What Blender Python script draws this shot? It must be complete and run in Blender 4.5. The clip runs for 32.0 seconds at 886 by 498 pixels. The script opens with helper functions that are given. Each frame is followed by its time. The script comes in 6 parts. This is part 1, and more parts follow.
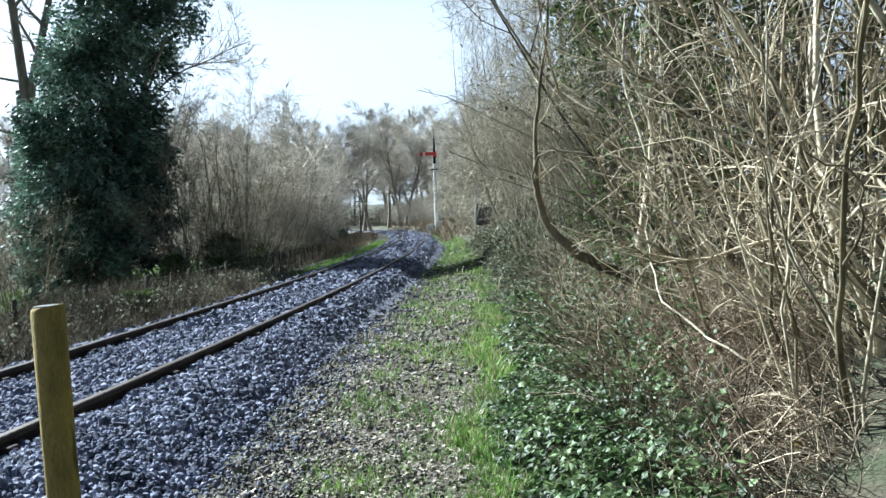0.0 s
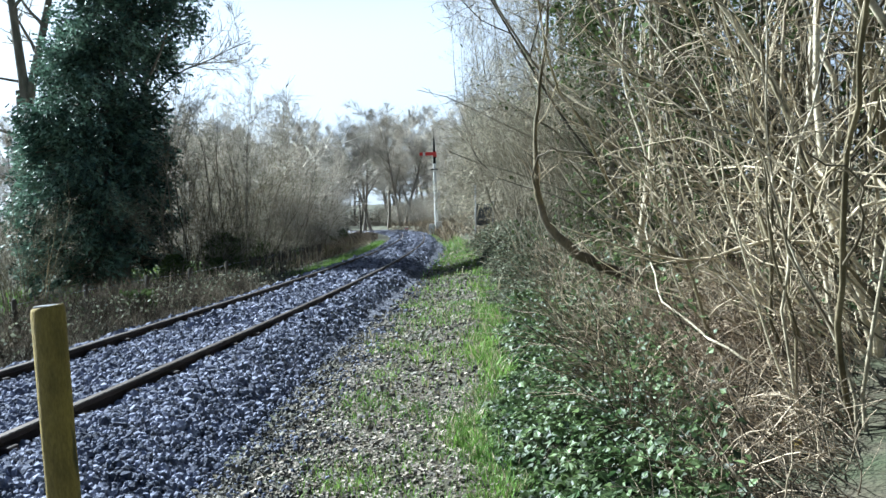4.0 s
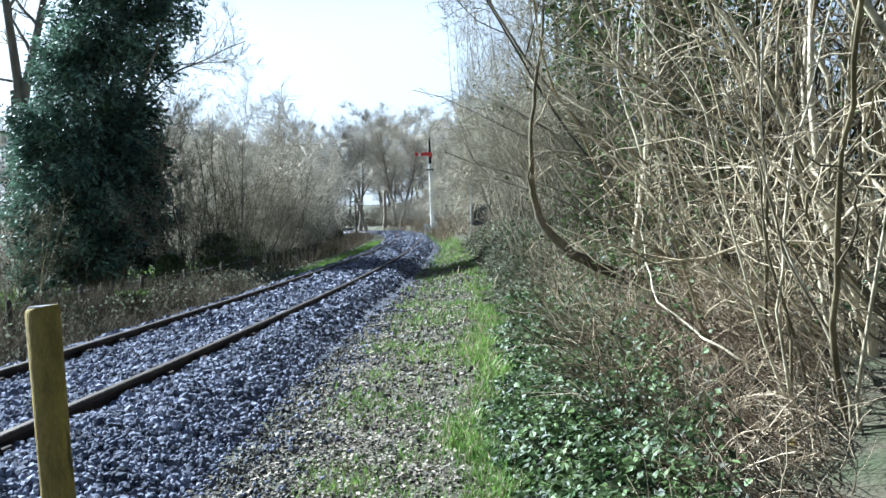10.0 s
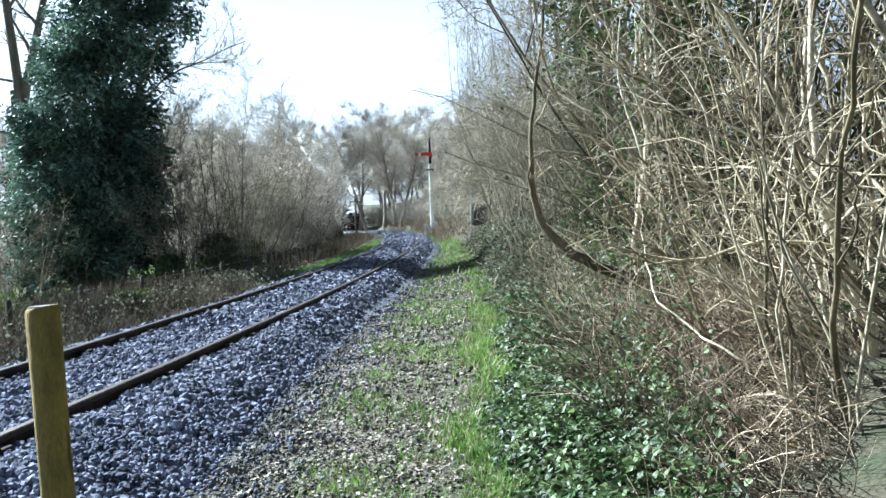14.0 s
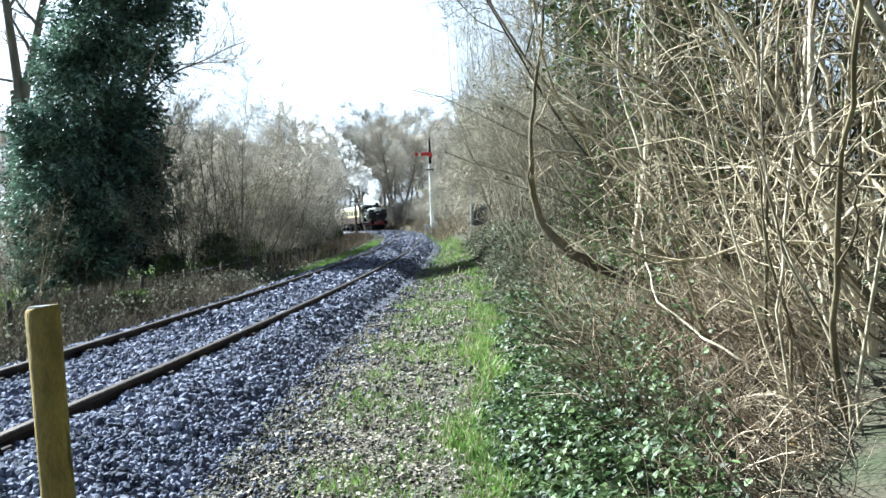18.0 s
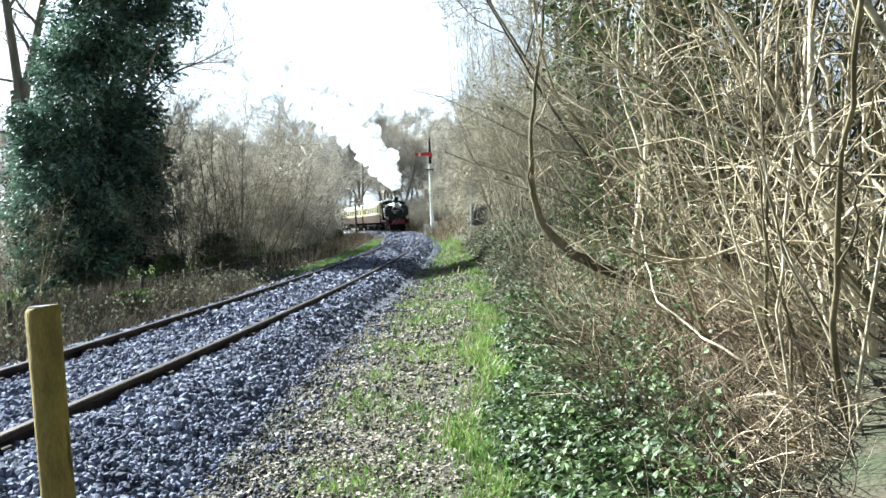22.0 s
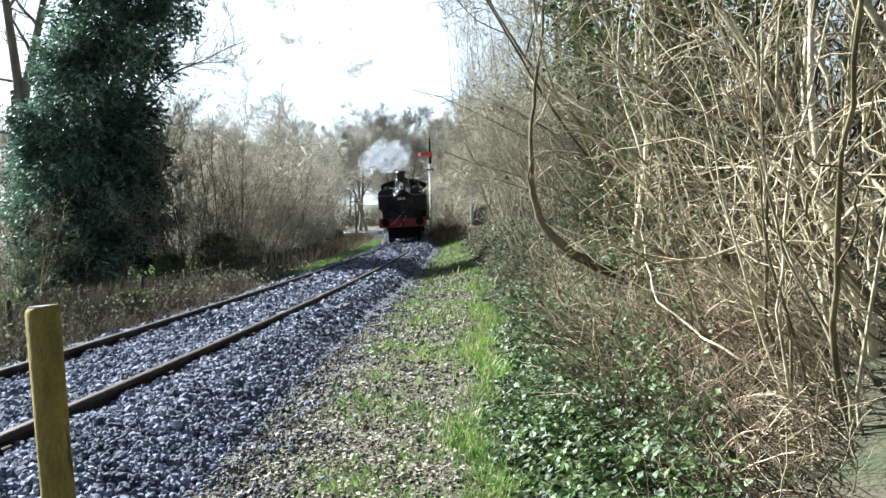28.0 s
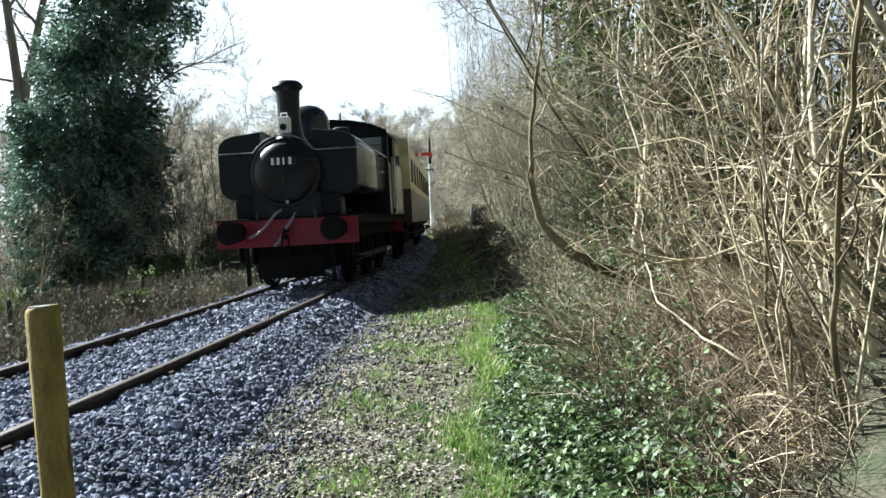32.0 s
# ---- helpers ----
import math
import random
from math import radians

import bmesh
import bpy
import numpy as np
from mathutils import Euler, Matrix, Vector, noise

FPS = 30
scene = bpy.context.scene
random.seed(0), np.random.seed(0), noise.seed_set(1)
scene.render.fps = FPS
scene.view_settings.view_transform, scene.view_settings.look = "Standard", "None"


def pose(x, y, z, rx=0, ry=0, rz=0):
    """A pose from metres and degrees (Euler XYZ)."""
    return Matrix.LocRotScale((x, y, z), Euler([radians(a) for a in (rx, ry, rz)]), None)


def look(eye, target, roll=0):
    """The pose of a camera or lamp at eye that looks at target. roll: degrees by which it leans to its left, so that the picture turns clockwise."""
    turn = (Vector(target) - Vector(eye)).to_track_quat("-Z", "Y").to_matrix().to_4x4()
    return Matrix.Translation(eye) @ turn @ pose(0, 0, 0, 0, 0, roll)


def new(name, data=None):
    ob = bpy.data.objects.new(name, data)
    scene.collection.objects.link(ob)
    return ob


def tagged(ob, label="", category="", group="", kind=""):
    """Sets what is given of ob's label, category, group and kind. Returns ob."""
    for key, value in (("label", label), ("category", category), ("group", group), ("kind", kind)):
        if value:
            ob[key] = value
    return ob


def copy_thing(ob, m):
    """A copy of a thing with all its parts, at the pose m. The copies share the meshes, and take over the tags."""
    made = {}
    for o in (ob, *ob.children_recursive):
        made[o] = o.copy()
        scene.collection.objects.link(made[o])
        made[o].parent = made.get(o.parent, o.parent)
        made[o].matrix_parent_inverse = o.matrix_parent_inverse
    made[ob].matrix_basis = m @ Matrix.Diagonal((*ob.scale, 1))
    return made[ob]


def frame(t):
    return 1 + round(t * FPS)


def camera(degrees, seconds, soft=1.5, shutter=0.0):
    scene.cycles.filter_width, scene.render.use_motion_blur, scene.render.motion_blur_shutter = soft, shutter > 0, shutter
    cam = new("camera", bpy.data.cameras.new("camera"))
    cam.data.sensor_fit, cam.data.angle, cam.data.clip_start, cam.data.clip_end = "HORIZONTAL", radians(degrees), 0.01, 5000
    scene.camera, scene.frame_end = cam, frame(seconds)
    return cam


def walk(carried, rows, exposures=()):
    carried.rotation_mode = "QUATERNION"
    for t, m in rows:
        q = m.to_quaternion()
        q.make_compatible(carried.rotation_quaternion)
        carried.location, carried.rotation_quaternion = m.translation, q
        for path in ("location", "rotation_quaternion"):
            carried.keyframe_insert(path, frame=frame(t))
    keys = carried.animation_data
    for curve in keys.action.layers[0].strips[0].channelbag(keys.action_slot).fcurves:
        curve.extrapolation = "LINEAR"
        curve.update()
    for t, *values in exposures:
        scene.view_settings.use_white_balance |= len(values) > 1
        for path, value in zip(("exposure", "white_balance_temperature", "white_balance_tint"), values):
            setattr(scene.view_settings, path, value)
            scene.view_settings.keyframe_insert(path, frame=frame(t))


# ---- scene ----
# The camera stands by a lineside path. Rail top is z = 0, y runs up the line.
EYE = (0.0, 0.0, 1.10)


def aim(yaw):
    """The camera's pose, turned to its left by so many degrees."""
    a, p = radians(yaw), 0.0362
    to = (EYE[0] - math.sin(a) * math.cos(p), EYE[1] + math.cos(a) * math.cos(p), EYE[2] - math.sin(p))
    return look(EYE, to, -3.15)


cam = camera(55.7, 32.0, soft=1.5)
walk(cam, [(0.0, aim(0.30)), (3.4, aim(0.30)), (6.75, aim(0.30)), (6.85, aim(0.24)), (7.0, aim(-1.36)), (7.1, aim(-1.42)),
           (7.3, aim(-1.38)), (7.4, aim(-0.62)), (7.5, aim(-0.33)), (7.6, aim(0.0)), (8.0, aim(0.0)), (32.0, aim(0.0))],
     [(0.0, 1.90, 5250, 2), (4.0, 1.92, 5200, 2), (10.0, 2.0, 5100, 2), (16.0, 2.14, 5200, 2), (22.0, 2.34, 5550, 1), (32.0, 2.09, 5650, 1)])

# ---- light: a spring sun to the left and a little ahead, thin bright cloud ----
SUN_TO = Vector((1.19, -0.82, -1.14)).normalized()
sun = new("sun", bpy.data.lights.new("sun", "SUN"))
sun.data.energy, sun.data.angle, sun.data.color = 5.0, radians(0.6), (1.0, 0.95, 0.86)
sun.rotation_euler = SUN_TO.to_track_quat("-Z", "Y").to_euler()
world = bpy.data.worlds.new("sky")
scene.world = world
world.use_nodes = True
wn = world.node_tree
sky = wn.nodes.new("ShaderNodeTexSky")
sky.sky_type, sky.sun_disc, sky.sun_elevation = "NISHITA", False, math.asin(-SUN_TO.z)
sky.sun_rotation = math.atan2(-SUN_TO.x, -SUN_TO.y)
sky.air_density, sky.dust_density, sky.ozone_density = 1.0, 4.2, 3.0
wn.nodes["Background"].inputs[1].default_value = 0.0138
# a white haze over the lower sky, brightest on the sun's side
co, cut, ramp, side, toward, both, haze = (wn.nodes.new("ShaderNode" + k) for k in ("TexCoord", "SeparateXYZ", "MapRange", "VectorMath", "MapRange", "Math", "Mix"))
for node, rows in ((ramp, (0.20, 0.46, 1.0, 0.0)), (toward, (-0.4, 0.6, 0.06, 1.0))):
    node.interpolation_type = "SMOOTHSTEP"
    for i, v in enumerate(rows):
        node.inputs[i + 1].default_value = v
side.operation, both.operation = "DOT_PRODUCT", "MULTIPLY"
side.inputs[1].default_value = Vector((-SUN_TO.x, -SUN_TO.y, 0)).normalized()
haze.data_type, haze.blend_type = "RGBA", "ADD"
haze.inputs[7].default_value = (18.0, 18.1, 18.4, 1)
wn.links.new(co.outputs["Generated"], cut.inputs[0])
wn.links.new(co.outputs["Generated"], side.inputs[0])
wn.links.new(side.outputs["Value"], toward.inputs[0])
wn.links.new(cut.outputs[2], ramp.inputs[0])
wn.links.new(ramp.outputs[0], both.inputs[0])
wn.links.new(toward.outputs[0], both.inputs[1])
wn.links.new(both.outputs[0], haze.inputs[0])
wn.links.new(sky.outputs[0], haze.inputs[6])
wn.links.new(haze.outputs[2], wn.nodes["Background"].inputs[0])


# ---- materials ----
def pmat(name, c1, c2, scale=6.0, rough=0.75, bump=0.3, fine=70.0, metal=0.0, island=0.0, objrand=0.0, through_light=0.0, spec=0.4,
         stretch=(1, 1, 1), depth=0.01, spot=None):
    """A surface of two colours mixed by coarse noise, with fine grain, relief and a shade of its own for each piece."""
    m = bpy.data.materials.new(name)
    m.use_nodes = True
    t = m.node_tree
    b = t.nodes["Principled BSDF"]
    out = t.nodes["Material Output"]

    def n(kind, **kw):
        x = t.nodes.new(kind)
        for k, v in kw.items():
            x.inputs[k].default_value = v
        return x
    co, mp = n("ShaderNodeTexCoord"), n("ShaderNodeMapping", Scale=stretch)
    t.links.new(co.outputs["Object"], mp.inputs[0])
    big, small = n("ShaderNodeTexNoise", Scale=scale, Detail=4.0), n("ShaderNodeTexNoise", Scale=fine, Detail=3.0)
    for x in (big, small):
        t.links.new(mp.outputs[0], x.inputs["Vector"])
    ramp = n("ShaderNodeMapRange", **{"From Min": 0.35, "From Max": 0.65})
    t.links.new(big.outputs[0], ramp.inputs[0])
    mix = n("ShaderNodeMix")
    mix.data_type = "RGBA"
    mix.inputs[6].default_value, mix.inputs[7].default_value = (*c1, 1), (*c2, 1)
    t.links.new(ramp.outputs[0], mix.inputs[0])
    colour = mix.outputs[2]
    if spot:
        m3, r3 = n("ShaderNodeMix"), n("ShaderNodeMapRange", **{"From Min": spot[2], "From Max": spot[2] + 0.06})
        m3.data_type = "RGBA"
        s3 = n("ShaderNodeTexNoise", Scale=spot[1], Detail=2.0)
        t.links.new(mp.outputs[0], s3.inputs["Vector"])
        t.links.new(s3.outputs[0], r3.inputs[0])
        t.links.new(r3.outputs[0], m3.inputs[0])
        t.links.new(colour, m3.inputs[6])
        m3.inputs[7].default_value = (*spot[0], 1)
        colour = m3.outputs[2]
    hsv = n("ShaderNodeHueSaturation")
    t.links.new(colour, hsv.inputs["Color"])
    val = n("ShaderNodeMapRange", **{"From Min": 0.3, "From Max": 0.7, "To Min": 0.8, "To Max": 1.2})
    t.links.new(small.outputs[0], val.inputs[0])
    last = val.outputs[0]
    for amount, kind, socket in ((island, "ShaderNodeNewGeometry", "Random Per Island"), (objrand, "ShaderNodeObjectInfo", "Random")):
        if amount:
            g, r, mul = n(kind), n("ShaderNodeMapRange", **{"To Min": 1 - amount, "To Max": 1 + amount}), n("ShaderNodeMath")
            mul.operation = "MULTIPLY"
            t.links.new(g.outputs[socket], r.inputs[0])
            t.links.new(r.outputs[0], mul.inputs[0])
            t.links.new(last, mul.inputs[1])
            last = mul.outputs[0]
    t.links.new(last, hsv.inputs["Value"])
    t.links.new(hsv.outputs[0], b.inputs["Base Color"])
    b.inputs["Roughness"].default_value, b.inputs["Metallic"].default_value = rough, metal
    b.inputs["Specular IOR Level"].default_value = spec
    if bump:
        bp = n("ShaderNodeBump", Strength=bump, Distance=depth)
        t.links.new(small.outputs[0], bp.inputs["Height"])
        t.links.new(bp.outputs[0], b.inputs["Normal"])
    if through_light:
        tr, ms = n("ShaderNodeBsdfTranslucent"), n("ShaderNodeMixShader", Fac=through_light)
        t.links.new(hsv.outputs[0], tr.inputs[0])
        t.links.new(b.outputs[0], ms.inputs[1])
        t.links.new(tr.outputs[0], ms.inputs[2])
        t.links.new(ms.outputs[0], out.inputs[0])
    return m


M_SOIL = pmat("soil_and_grass", (0.038, 0.048, 0.02), (0.075, 0.062, 0.04), 2.3, 0.95, 0.8, 35, depth=0.03)
M_BALLAST = pmat("ballast_bed", (0.085, 0.088, 0.108), (0.20, 0.205, 0.24), 9.0, 0.95, 1.0, 28, depth=0.05, spec=0.05)
M_STONE = pmat("ballast_stone", (0.08, 0.088, 0.12), (0.215, 0.225, 0.287), 5.0, 0.9, 0.5, 90, island=0.65, spec=0.12)
M_GRAVEL = pmat("path_gravel", (0.06, 0.058, 0.05), (0.23, 0.215, 0.185), 5.0, 0.9, 0.4, 90, island=0.6, spec=0.12)
M_RAIL = pmat("rusty_rail", (0.022, 0.015, 0.011), (0.04, 0.026, 0.018), 5.0, 0.8, 0.4, 60)
M_RAILTOP = pmat("worn_rail_head", (0.045, 0.034, 0.027), (0.075, 0.058, 0.046), 5.0, 0.6, 0.1, 60, metal=0.7)
M_SLEEPER = pmat("tarred_sleeper", (0.06, 0.05, 0.04), (0.11, 0.095, 0.08), 4.0, 0.85, 0.6, 50, stretch=(0.3, 2, 2))
M_POST = pmat("treated_pine", (0.34, 0.25, 0.06), (0.21, 0.155, 0.04), 9.0, 0.85, 0.5, 80, stretch=(2, 2, 0.6), spot=((0.085, 0.075, 0.028), 6.0, 0.60))
M_OLDWOOD = pmat("weathered_wood", (0.085, 0.085, 0.085), (0.145, 0.14, 0.135), 4.0, 0.9, 0.6, 50, stretch=(0.3, 3, 3))
M_STAKE = pmat("old_stake", (0.055, 0.048, 0.038), (0.105, 0.092, 0.07), 4.0, 0.9, 0.6, 50, stretch=(3, 3, 0.3), objrand=0.25)
M_BARK = pmat("grey_bark", (0.16, 0.14, 0.11), (0.26, 0.23, 0.19), 3.0, 0.9, 0.6, 40, objrand=0.2, stretch=(2, 2, 0.5))
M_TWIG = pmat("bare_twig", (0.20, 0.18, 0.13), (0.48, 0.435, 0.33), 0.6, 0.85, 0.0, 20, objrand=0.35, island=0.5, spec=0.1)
M_HEDGEBARK = pmat("thicket_bark", (0.13, 0.113, 0.082), (0.30, 0.265, 0.20), 2.0, 0.9, 0.3, 40, objrand=0.35, island=0.6, spec=0.15)
M_MOSSTWIG = pmat("mossy_twig", (0.06, 0.063, 0.032), (0.21, 0.195, 0.115), 0.7, 0.85, 0.0, 20, objrand=0.35, island=0.6, spec=0.1)
# distant twigs, paled: haze and backlight are put into their colour
M_HAZYTWIG = pmat("far_twig", (0.32, 0.297, 0.255), (0.55, 0.51, 0.44), 0.3, 0.9, 0.0, 20, objrand=0.4, island=0.3, spec=0.1)
M_HAZEL = pmat("hazel_bark", (0.36, 0.31, 0.205), (0.55, 0.48, 0.345), 3.5, 0.5, 0.4, 45, island=0.3, objrand=0.25, spec=0.3, spot=((0.10, 0.085, 0.05), 3.0, 0.56))
# hazel bark darkened for backlit, partly damp stems; their shade is in the colour
M_HAZELDARK = pmat("mossy_bark", (0.10, 0.083, 0.047), (0.24, 0.20, 0.12), 2.5, 0.7, 0.4, 45, island=0.3, objrand=0.3, spec=0.2)
M_HAZELTWIG = pmat("hazel_twig", (0.17, 0.135, 0.085), (0.48, 0.405, 0.28), 2.0, 0.7, 0.0, 30, island=0.8, spec=0.15)
# fine hedge twigs darkened: shade in the hedge's gaps is put into their colour
M_SHADETWIG = pmat("hedge_twig", (0.05, 0.04, 0.025), (0.25, 0.205, 0.14), 0.8, 0.75, 0.0, 30, island=0.85, objrand=0.3, spec=0.12)
M_BRAMBLE = pmat("dry_bramble", (0.12, 0.088, 0.058), (0.40, 0.33, 0.235), 1.6, 0.75, 0.0, 30, island=0.9, spec=0.15)
M_WEED = pmat("dead_weed", (0.045, 0.038, 0.027), (0.165, 0.138, 0.10), 0.8, 0.9, 0.0, 30, island=0.6, spec=0.1)
M_CONIFER = pmat("cypress_foliage", (0.05, 0.09, 0.068), (0.21, 0.30, 0.225), 0.9, 0.6, 0.0, 20, island=0.75, through_light=0.1, spec=0.2)
M_IVY = pmat("ivy_leaf", (0.042, 0.075, 0.027), (0.135, 0.18, 0.072), 6.0, 0.52, 0.0, 30, island=0.8, through_light=0.3, spec=0.4)
M_IVYTREE = pmat("tree_ivy_leaf", (0.05, 0.072, 0.026), (0.095, 0.125, 0.045), 2.0, 0.8, 0.0, 30, island=0.5, through_light=0.2, spec=0.1)
M_BRAMBLELEAF = pmat("bramble_leaf", (0.055, 0.068, 0.035), (0.22, 0.225, 0.16), 1.5, 0.75, 0.0, 30, island=0.8, through_light=0.2, spec=0.15)
M_GRASS = pmat("grass_blade", (0.095, 0.18, 0.033), (0.18, 0.28, 0.06), 0.9, 0.6, 0.0, 20, island=0.4, through_light=0.32, spec=0.2)
M_STRAW = pmat("dry_grass", (0.30, 0.27, 0.15), (0.40, 0.36, 0.22), 1.2, 0.8, 0.0, 20, island=0.3, through_light=0.2)
M_LITTER = pmat("leaf_litter", (0.06, 0.042, 0.026), (0.37, 0.32, 0.26), 14.0, 0.8, 0.0, 30, island=0.5)
M_BLACK = pmat("engine_black", (0.007, 0.007, 0.009), (0.011, 0.011, 0.013), 2.0, 0.5, 0.05, 30, spec=0.15)
M_SMOKEBOX = pmat("smokebox_black", (0.006, 0.006, 0.009), (0.010, 0.010, 0.012), 3.0, 0.4, 0.05, 30, spec=0.25)
M_GREEN = pmat("engine_green", (0.012, 0.017, 0.013), (0.016, 0.021, 0.016), 2.0, 0.14, 0.03, 30, spec=0.5)
M_UNDER = pmat("oily_underframe", (0.006, 0.0058, 0.0055), (0.012, 0.011, 0.010), 4.0, 0.85, 0.3, 40, spec=0.1)
M_RED = pmat("buffer_beam_red", (0.19, 0.004, 0.016), (0.14, 0.004, 0.013), 3.0, 0.4, 0.05, 40)
M_HOSE = pmat("grey_hose", (0.16, 0.16, 0.17), (0.22, 0.22, 0.22), 5.0, 0.7, 0.1, 50)
M_LEANBARK = pmat("damp_bark", (0.055, 0.045, 0.032), (0.19, 0.16, 0.11), 2.2, 0.75, 0.6, 40, spec=0.2, stretch=(1, 1, 0.6))
M_STEEL = pmat("handrail_steel", (0.36, 0.36, 0.36), (0.27, 0.26, 0.26), 5.0, 0.35, 0.1, 50, metal=1.0)
M_DARKSTEEL = pmat("dull_wheel_steel", (0.03, 0.029, 0.028), (0.06, 0.056, 0.052), 5.0, 0.6, 0.1, 50, metal=0.6)
M_WHITE = pmat("white_paint", (0.80, 0.80, 0.78), (0.70, 0.70, 0.67), 3.0, 0.5, 0.1, 40)
M_CREAM = pmat("coach_cream", (0.60, 0.51, 0.26), (0.53, 0.45, 0.23), 1.5, 0.35, 0.05, 30)
M_CHOC = pmat("coach_chocolate", (0.036, 0.019, 0.012), (0.05, 0.026, 0.016), 1.5, 0.3, 0.05, 30)
M_ROOF = pmat("coach_roof_grey", (0.52, 0.53, 0.52), (0.42, 0.43, 0.42), 1.5, 0.6, 0.2, 30)
M_GALV = pmat("galvanised_steel", (0.36, 0.38, 0.42), (0.46, 0.48, 0.52), 4.0, 0.55, 0.1, 50, metal=0.5)
M_BOARD = pmat("board_back", (0.035, 0.045, 0.065), (0.05, 0.06, 0.085), 3.0, 0.6, 0.1, 40)
M_SIGRED = pmat("signal_red", (0.58, 0.04, 0.03), (0.48, 0.035, 0.03), 3.0, 0.45, 0.05, 40)
M_BOX = pmat("cabinet_grey", (0.74, 0.75, 0.77), (0.62, 0.63, 0.66), 3.0, 0.6, 0.1, 40)
M_BLUE = pmat("blue_plastic", (0.05, 0.08, 0.30), (0.04, 0.065, 0.24), 3.0, 0.45, 0.05, 40)
M_GLASS = bpy.data.materials.new("window_glass")
M_GLASS.use_nodes = True
M_GLASS.node_tree.nodes["Principled BSDF"].inputs["Base Color"].default_value = (0.55, 0.6, 0.6, 1)
M_GLASS.node_tree.nodes["Principled BSDF"].inputs["Roughness"].default_value = 0.04
M_GLASS.node_tree.nodes["Principled BSDF"].inputs["Transmission Weight"].default_value = 0.9


def steam_material(name, clear, c):
    m = bpy.data.materials.new(name)
    m.use_nodes = True
    t = m.node_tree
    b = t.nodes["Principled BSDF"]
    b.inputs["Base Color"].default_value, b.inputs["Roughness"].default_value = (*c, 1), 1.0
    b.inputs["Specular IOR Level"].default_value = 0.0
    tr, tl, m1, m2 = (t.nodes.new("ShaderNode" + k) for k in ("BsdfTransparent", "BsdfTranslucent", "MixShader", "MixShader"))
    tl.inputs[0].default_value = (*c, 1)
    m1.inputs[0].default_value, m2.inputs[0].default_value = 0.8, clear
    t.links.new(b.outputs[0], m1.inputs[1])
    t.links.new(tl.outputs[0], m1.inputs[2])
    t.links.new(m1.outputs[0], m2.inputs[1])
    t.links.new(tr.outputs[0], m2.inputs[2])
    t.links.new(m2.outputs[0], t.nodes["Material Output"].inputs[0])
    return m


M_STEAM = steam_material("steam", 0.5, (0.99, 0.99, 0.99))
M_SMOKE = steam_material("thin_smoke", 0.88, (0.36, 0.38, 0.42))


# ---- mesh helpers ----
def mesh_from(name, v, f, mat, smooth=False):
    """A mesh from arrays of corners and of faces, all triangles or all four-sided."""
    v, f = np.asarray(v, np.float32), np.asarray(f, np.int32)
    me = bpy.data.meshes.new(name)
    me.vertices.add(len(v))
    me.vertices.foreach_set("co", v.ravel())
    k = f.shape[1]
    me.loops.add(f.size)
    me.loops.foreach_set("vertex_index", f.ravel())
    me.polygons.add(len(f))
    me.polygons.foreach_set("loop_start", np.arange(0, f.size, k, dtype=np.int32))
    me.polygons.foreach_set("use_smooth", np.full(len(f), smooth))
    me.update(calc_edges=True)
    me.validate()
    me.materials.append(mat)
    return me


def child(name, me, parent, label="", m=None):
    ob = new(name, me)
    ob.parent = parent
    if m is not None:
        ob.matrix_basis = m
    return tagged(ob, label)


def part(name, bm, mat, parent=None, label="", smooth=False, m=None):
    """Links a bmesh as one mesh object, under a thing or a part."""
    me = bpy.data.meshes.new(name)
    if smooth:
        for f in bm.faces:
            f.smooth = True
    bm.normal_update()
    bm.to_mesh(me)
    bm.free()
    me.materials.append(mat)
    if smooth:
        me.set_sharp_from_angle(angle=radians(40))
    return child(name, me, parent, label, m)


def box(x0, x1, y0, y1, z0, z1, bevel=0.0, bm=None, segs=2):
    bm = bm or bmesh.new()
    made = bmesh.ops.create_cube(bm, size=1.0)["verts"]
    for v in made:
        v.co = Vector((x0 + (v.co.x + 0.5) * (x1 - x0), y0 + (v.co.y + 0.5) * (y1 - y0), z0 + (v.co.z + 0.5) * (z1 - z0)))
    if bevel:
        edges = list({e for v in made for e in v.link_edges})
        bmesh.ops.bevel(bm, geom=edges, offset=bevel, segments=segs, affect="EDGES", profile=0.5)
    return bm


def rod(a, b, r0, r1=None, sides=12, bm=None):
    """A round bar from a to b, closed at its ends."""
    bm = bm or bmesh.new()
    a, b = Vector(a), Vector(b)
    r1 = r0 if r1 is None else r1
    m = Matrix.Translation((a + b) / 2) @ (b - a).to_track_quat("Z", "Y").to_matrix().to_4x4()
    bmesh.ops.create_cone(bm, cap_ends=True, segments=sides, radius1=r0, radius2=r1, depth=(b - a).length, matrix=m)
    return bm


def lathe(profile, sides=24, m=None, bm=None):
    """Turns rows of (radius, height) round the z axis."""
    bm = bm or bmesh.new()
    rings = []
    m = m or Matrix()
    for r, z in profile:
        rings.append([bm.verts.new(m @ Vector((r * math.cos(2 * math.pi * i / sides), r * math.sin(2 * math.pi * i / sides), z))) for i in range(sides)])
    for a, b in zip(rings[:-1], rings[1:]):
        for i in range(sides):
            bm.faces.new((a[i], a[(i + 1) % sides], b[(i + 1) % sides], b[i]))
    bm.faces.new(rings[0][::-1])
    bm.faces.new(rings[-1])
    bmesh.ops.recalc_face_normals(bm, faces=bm.faces)
    return bm


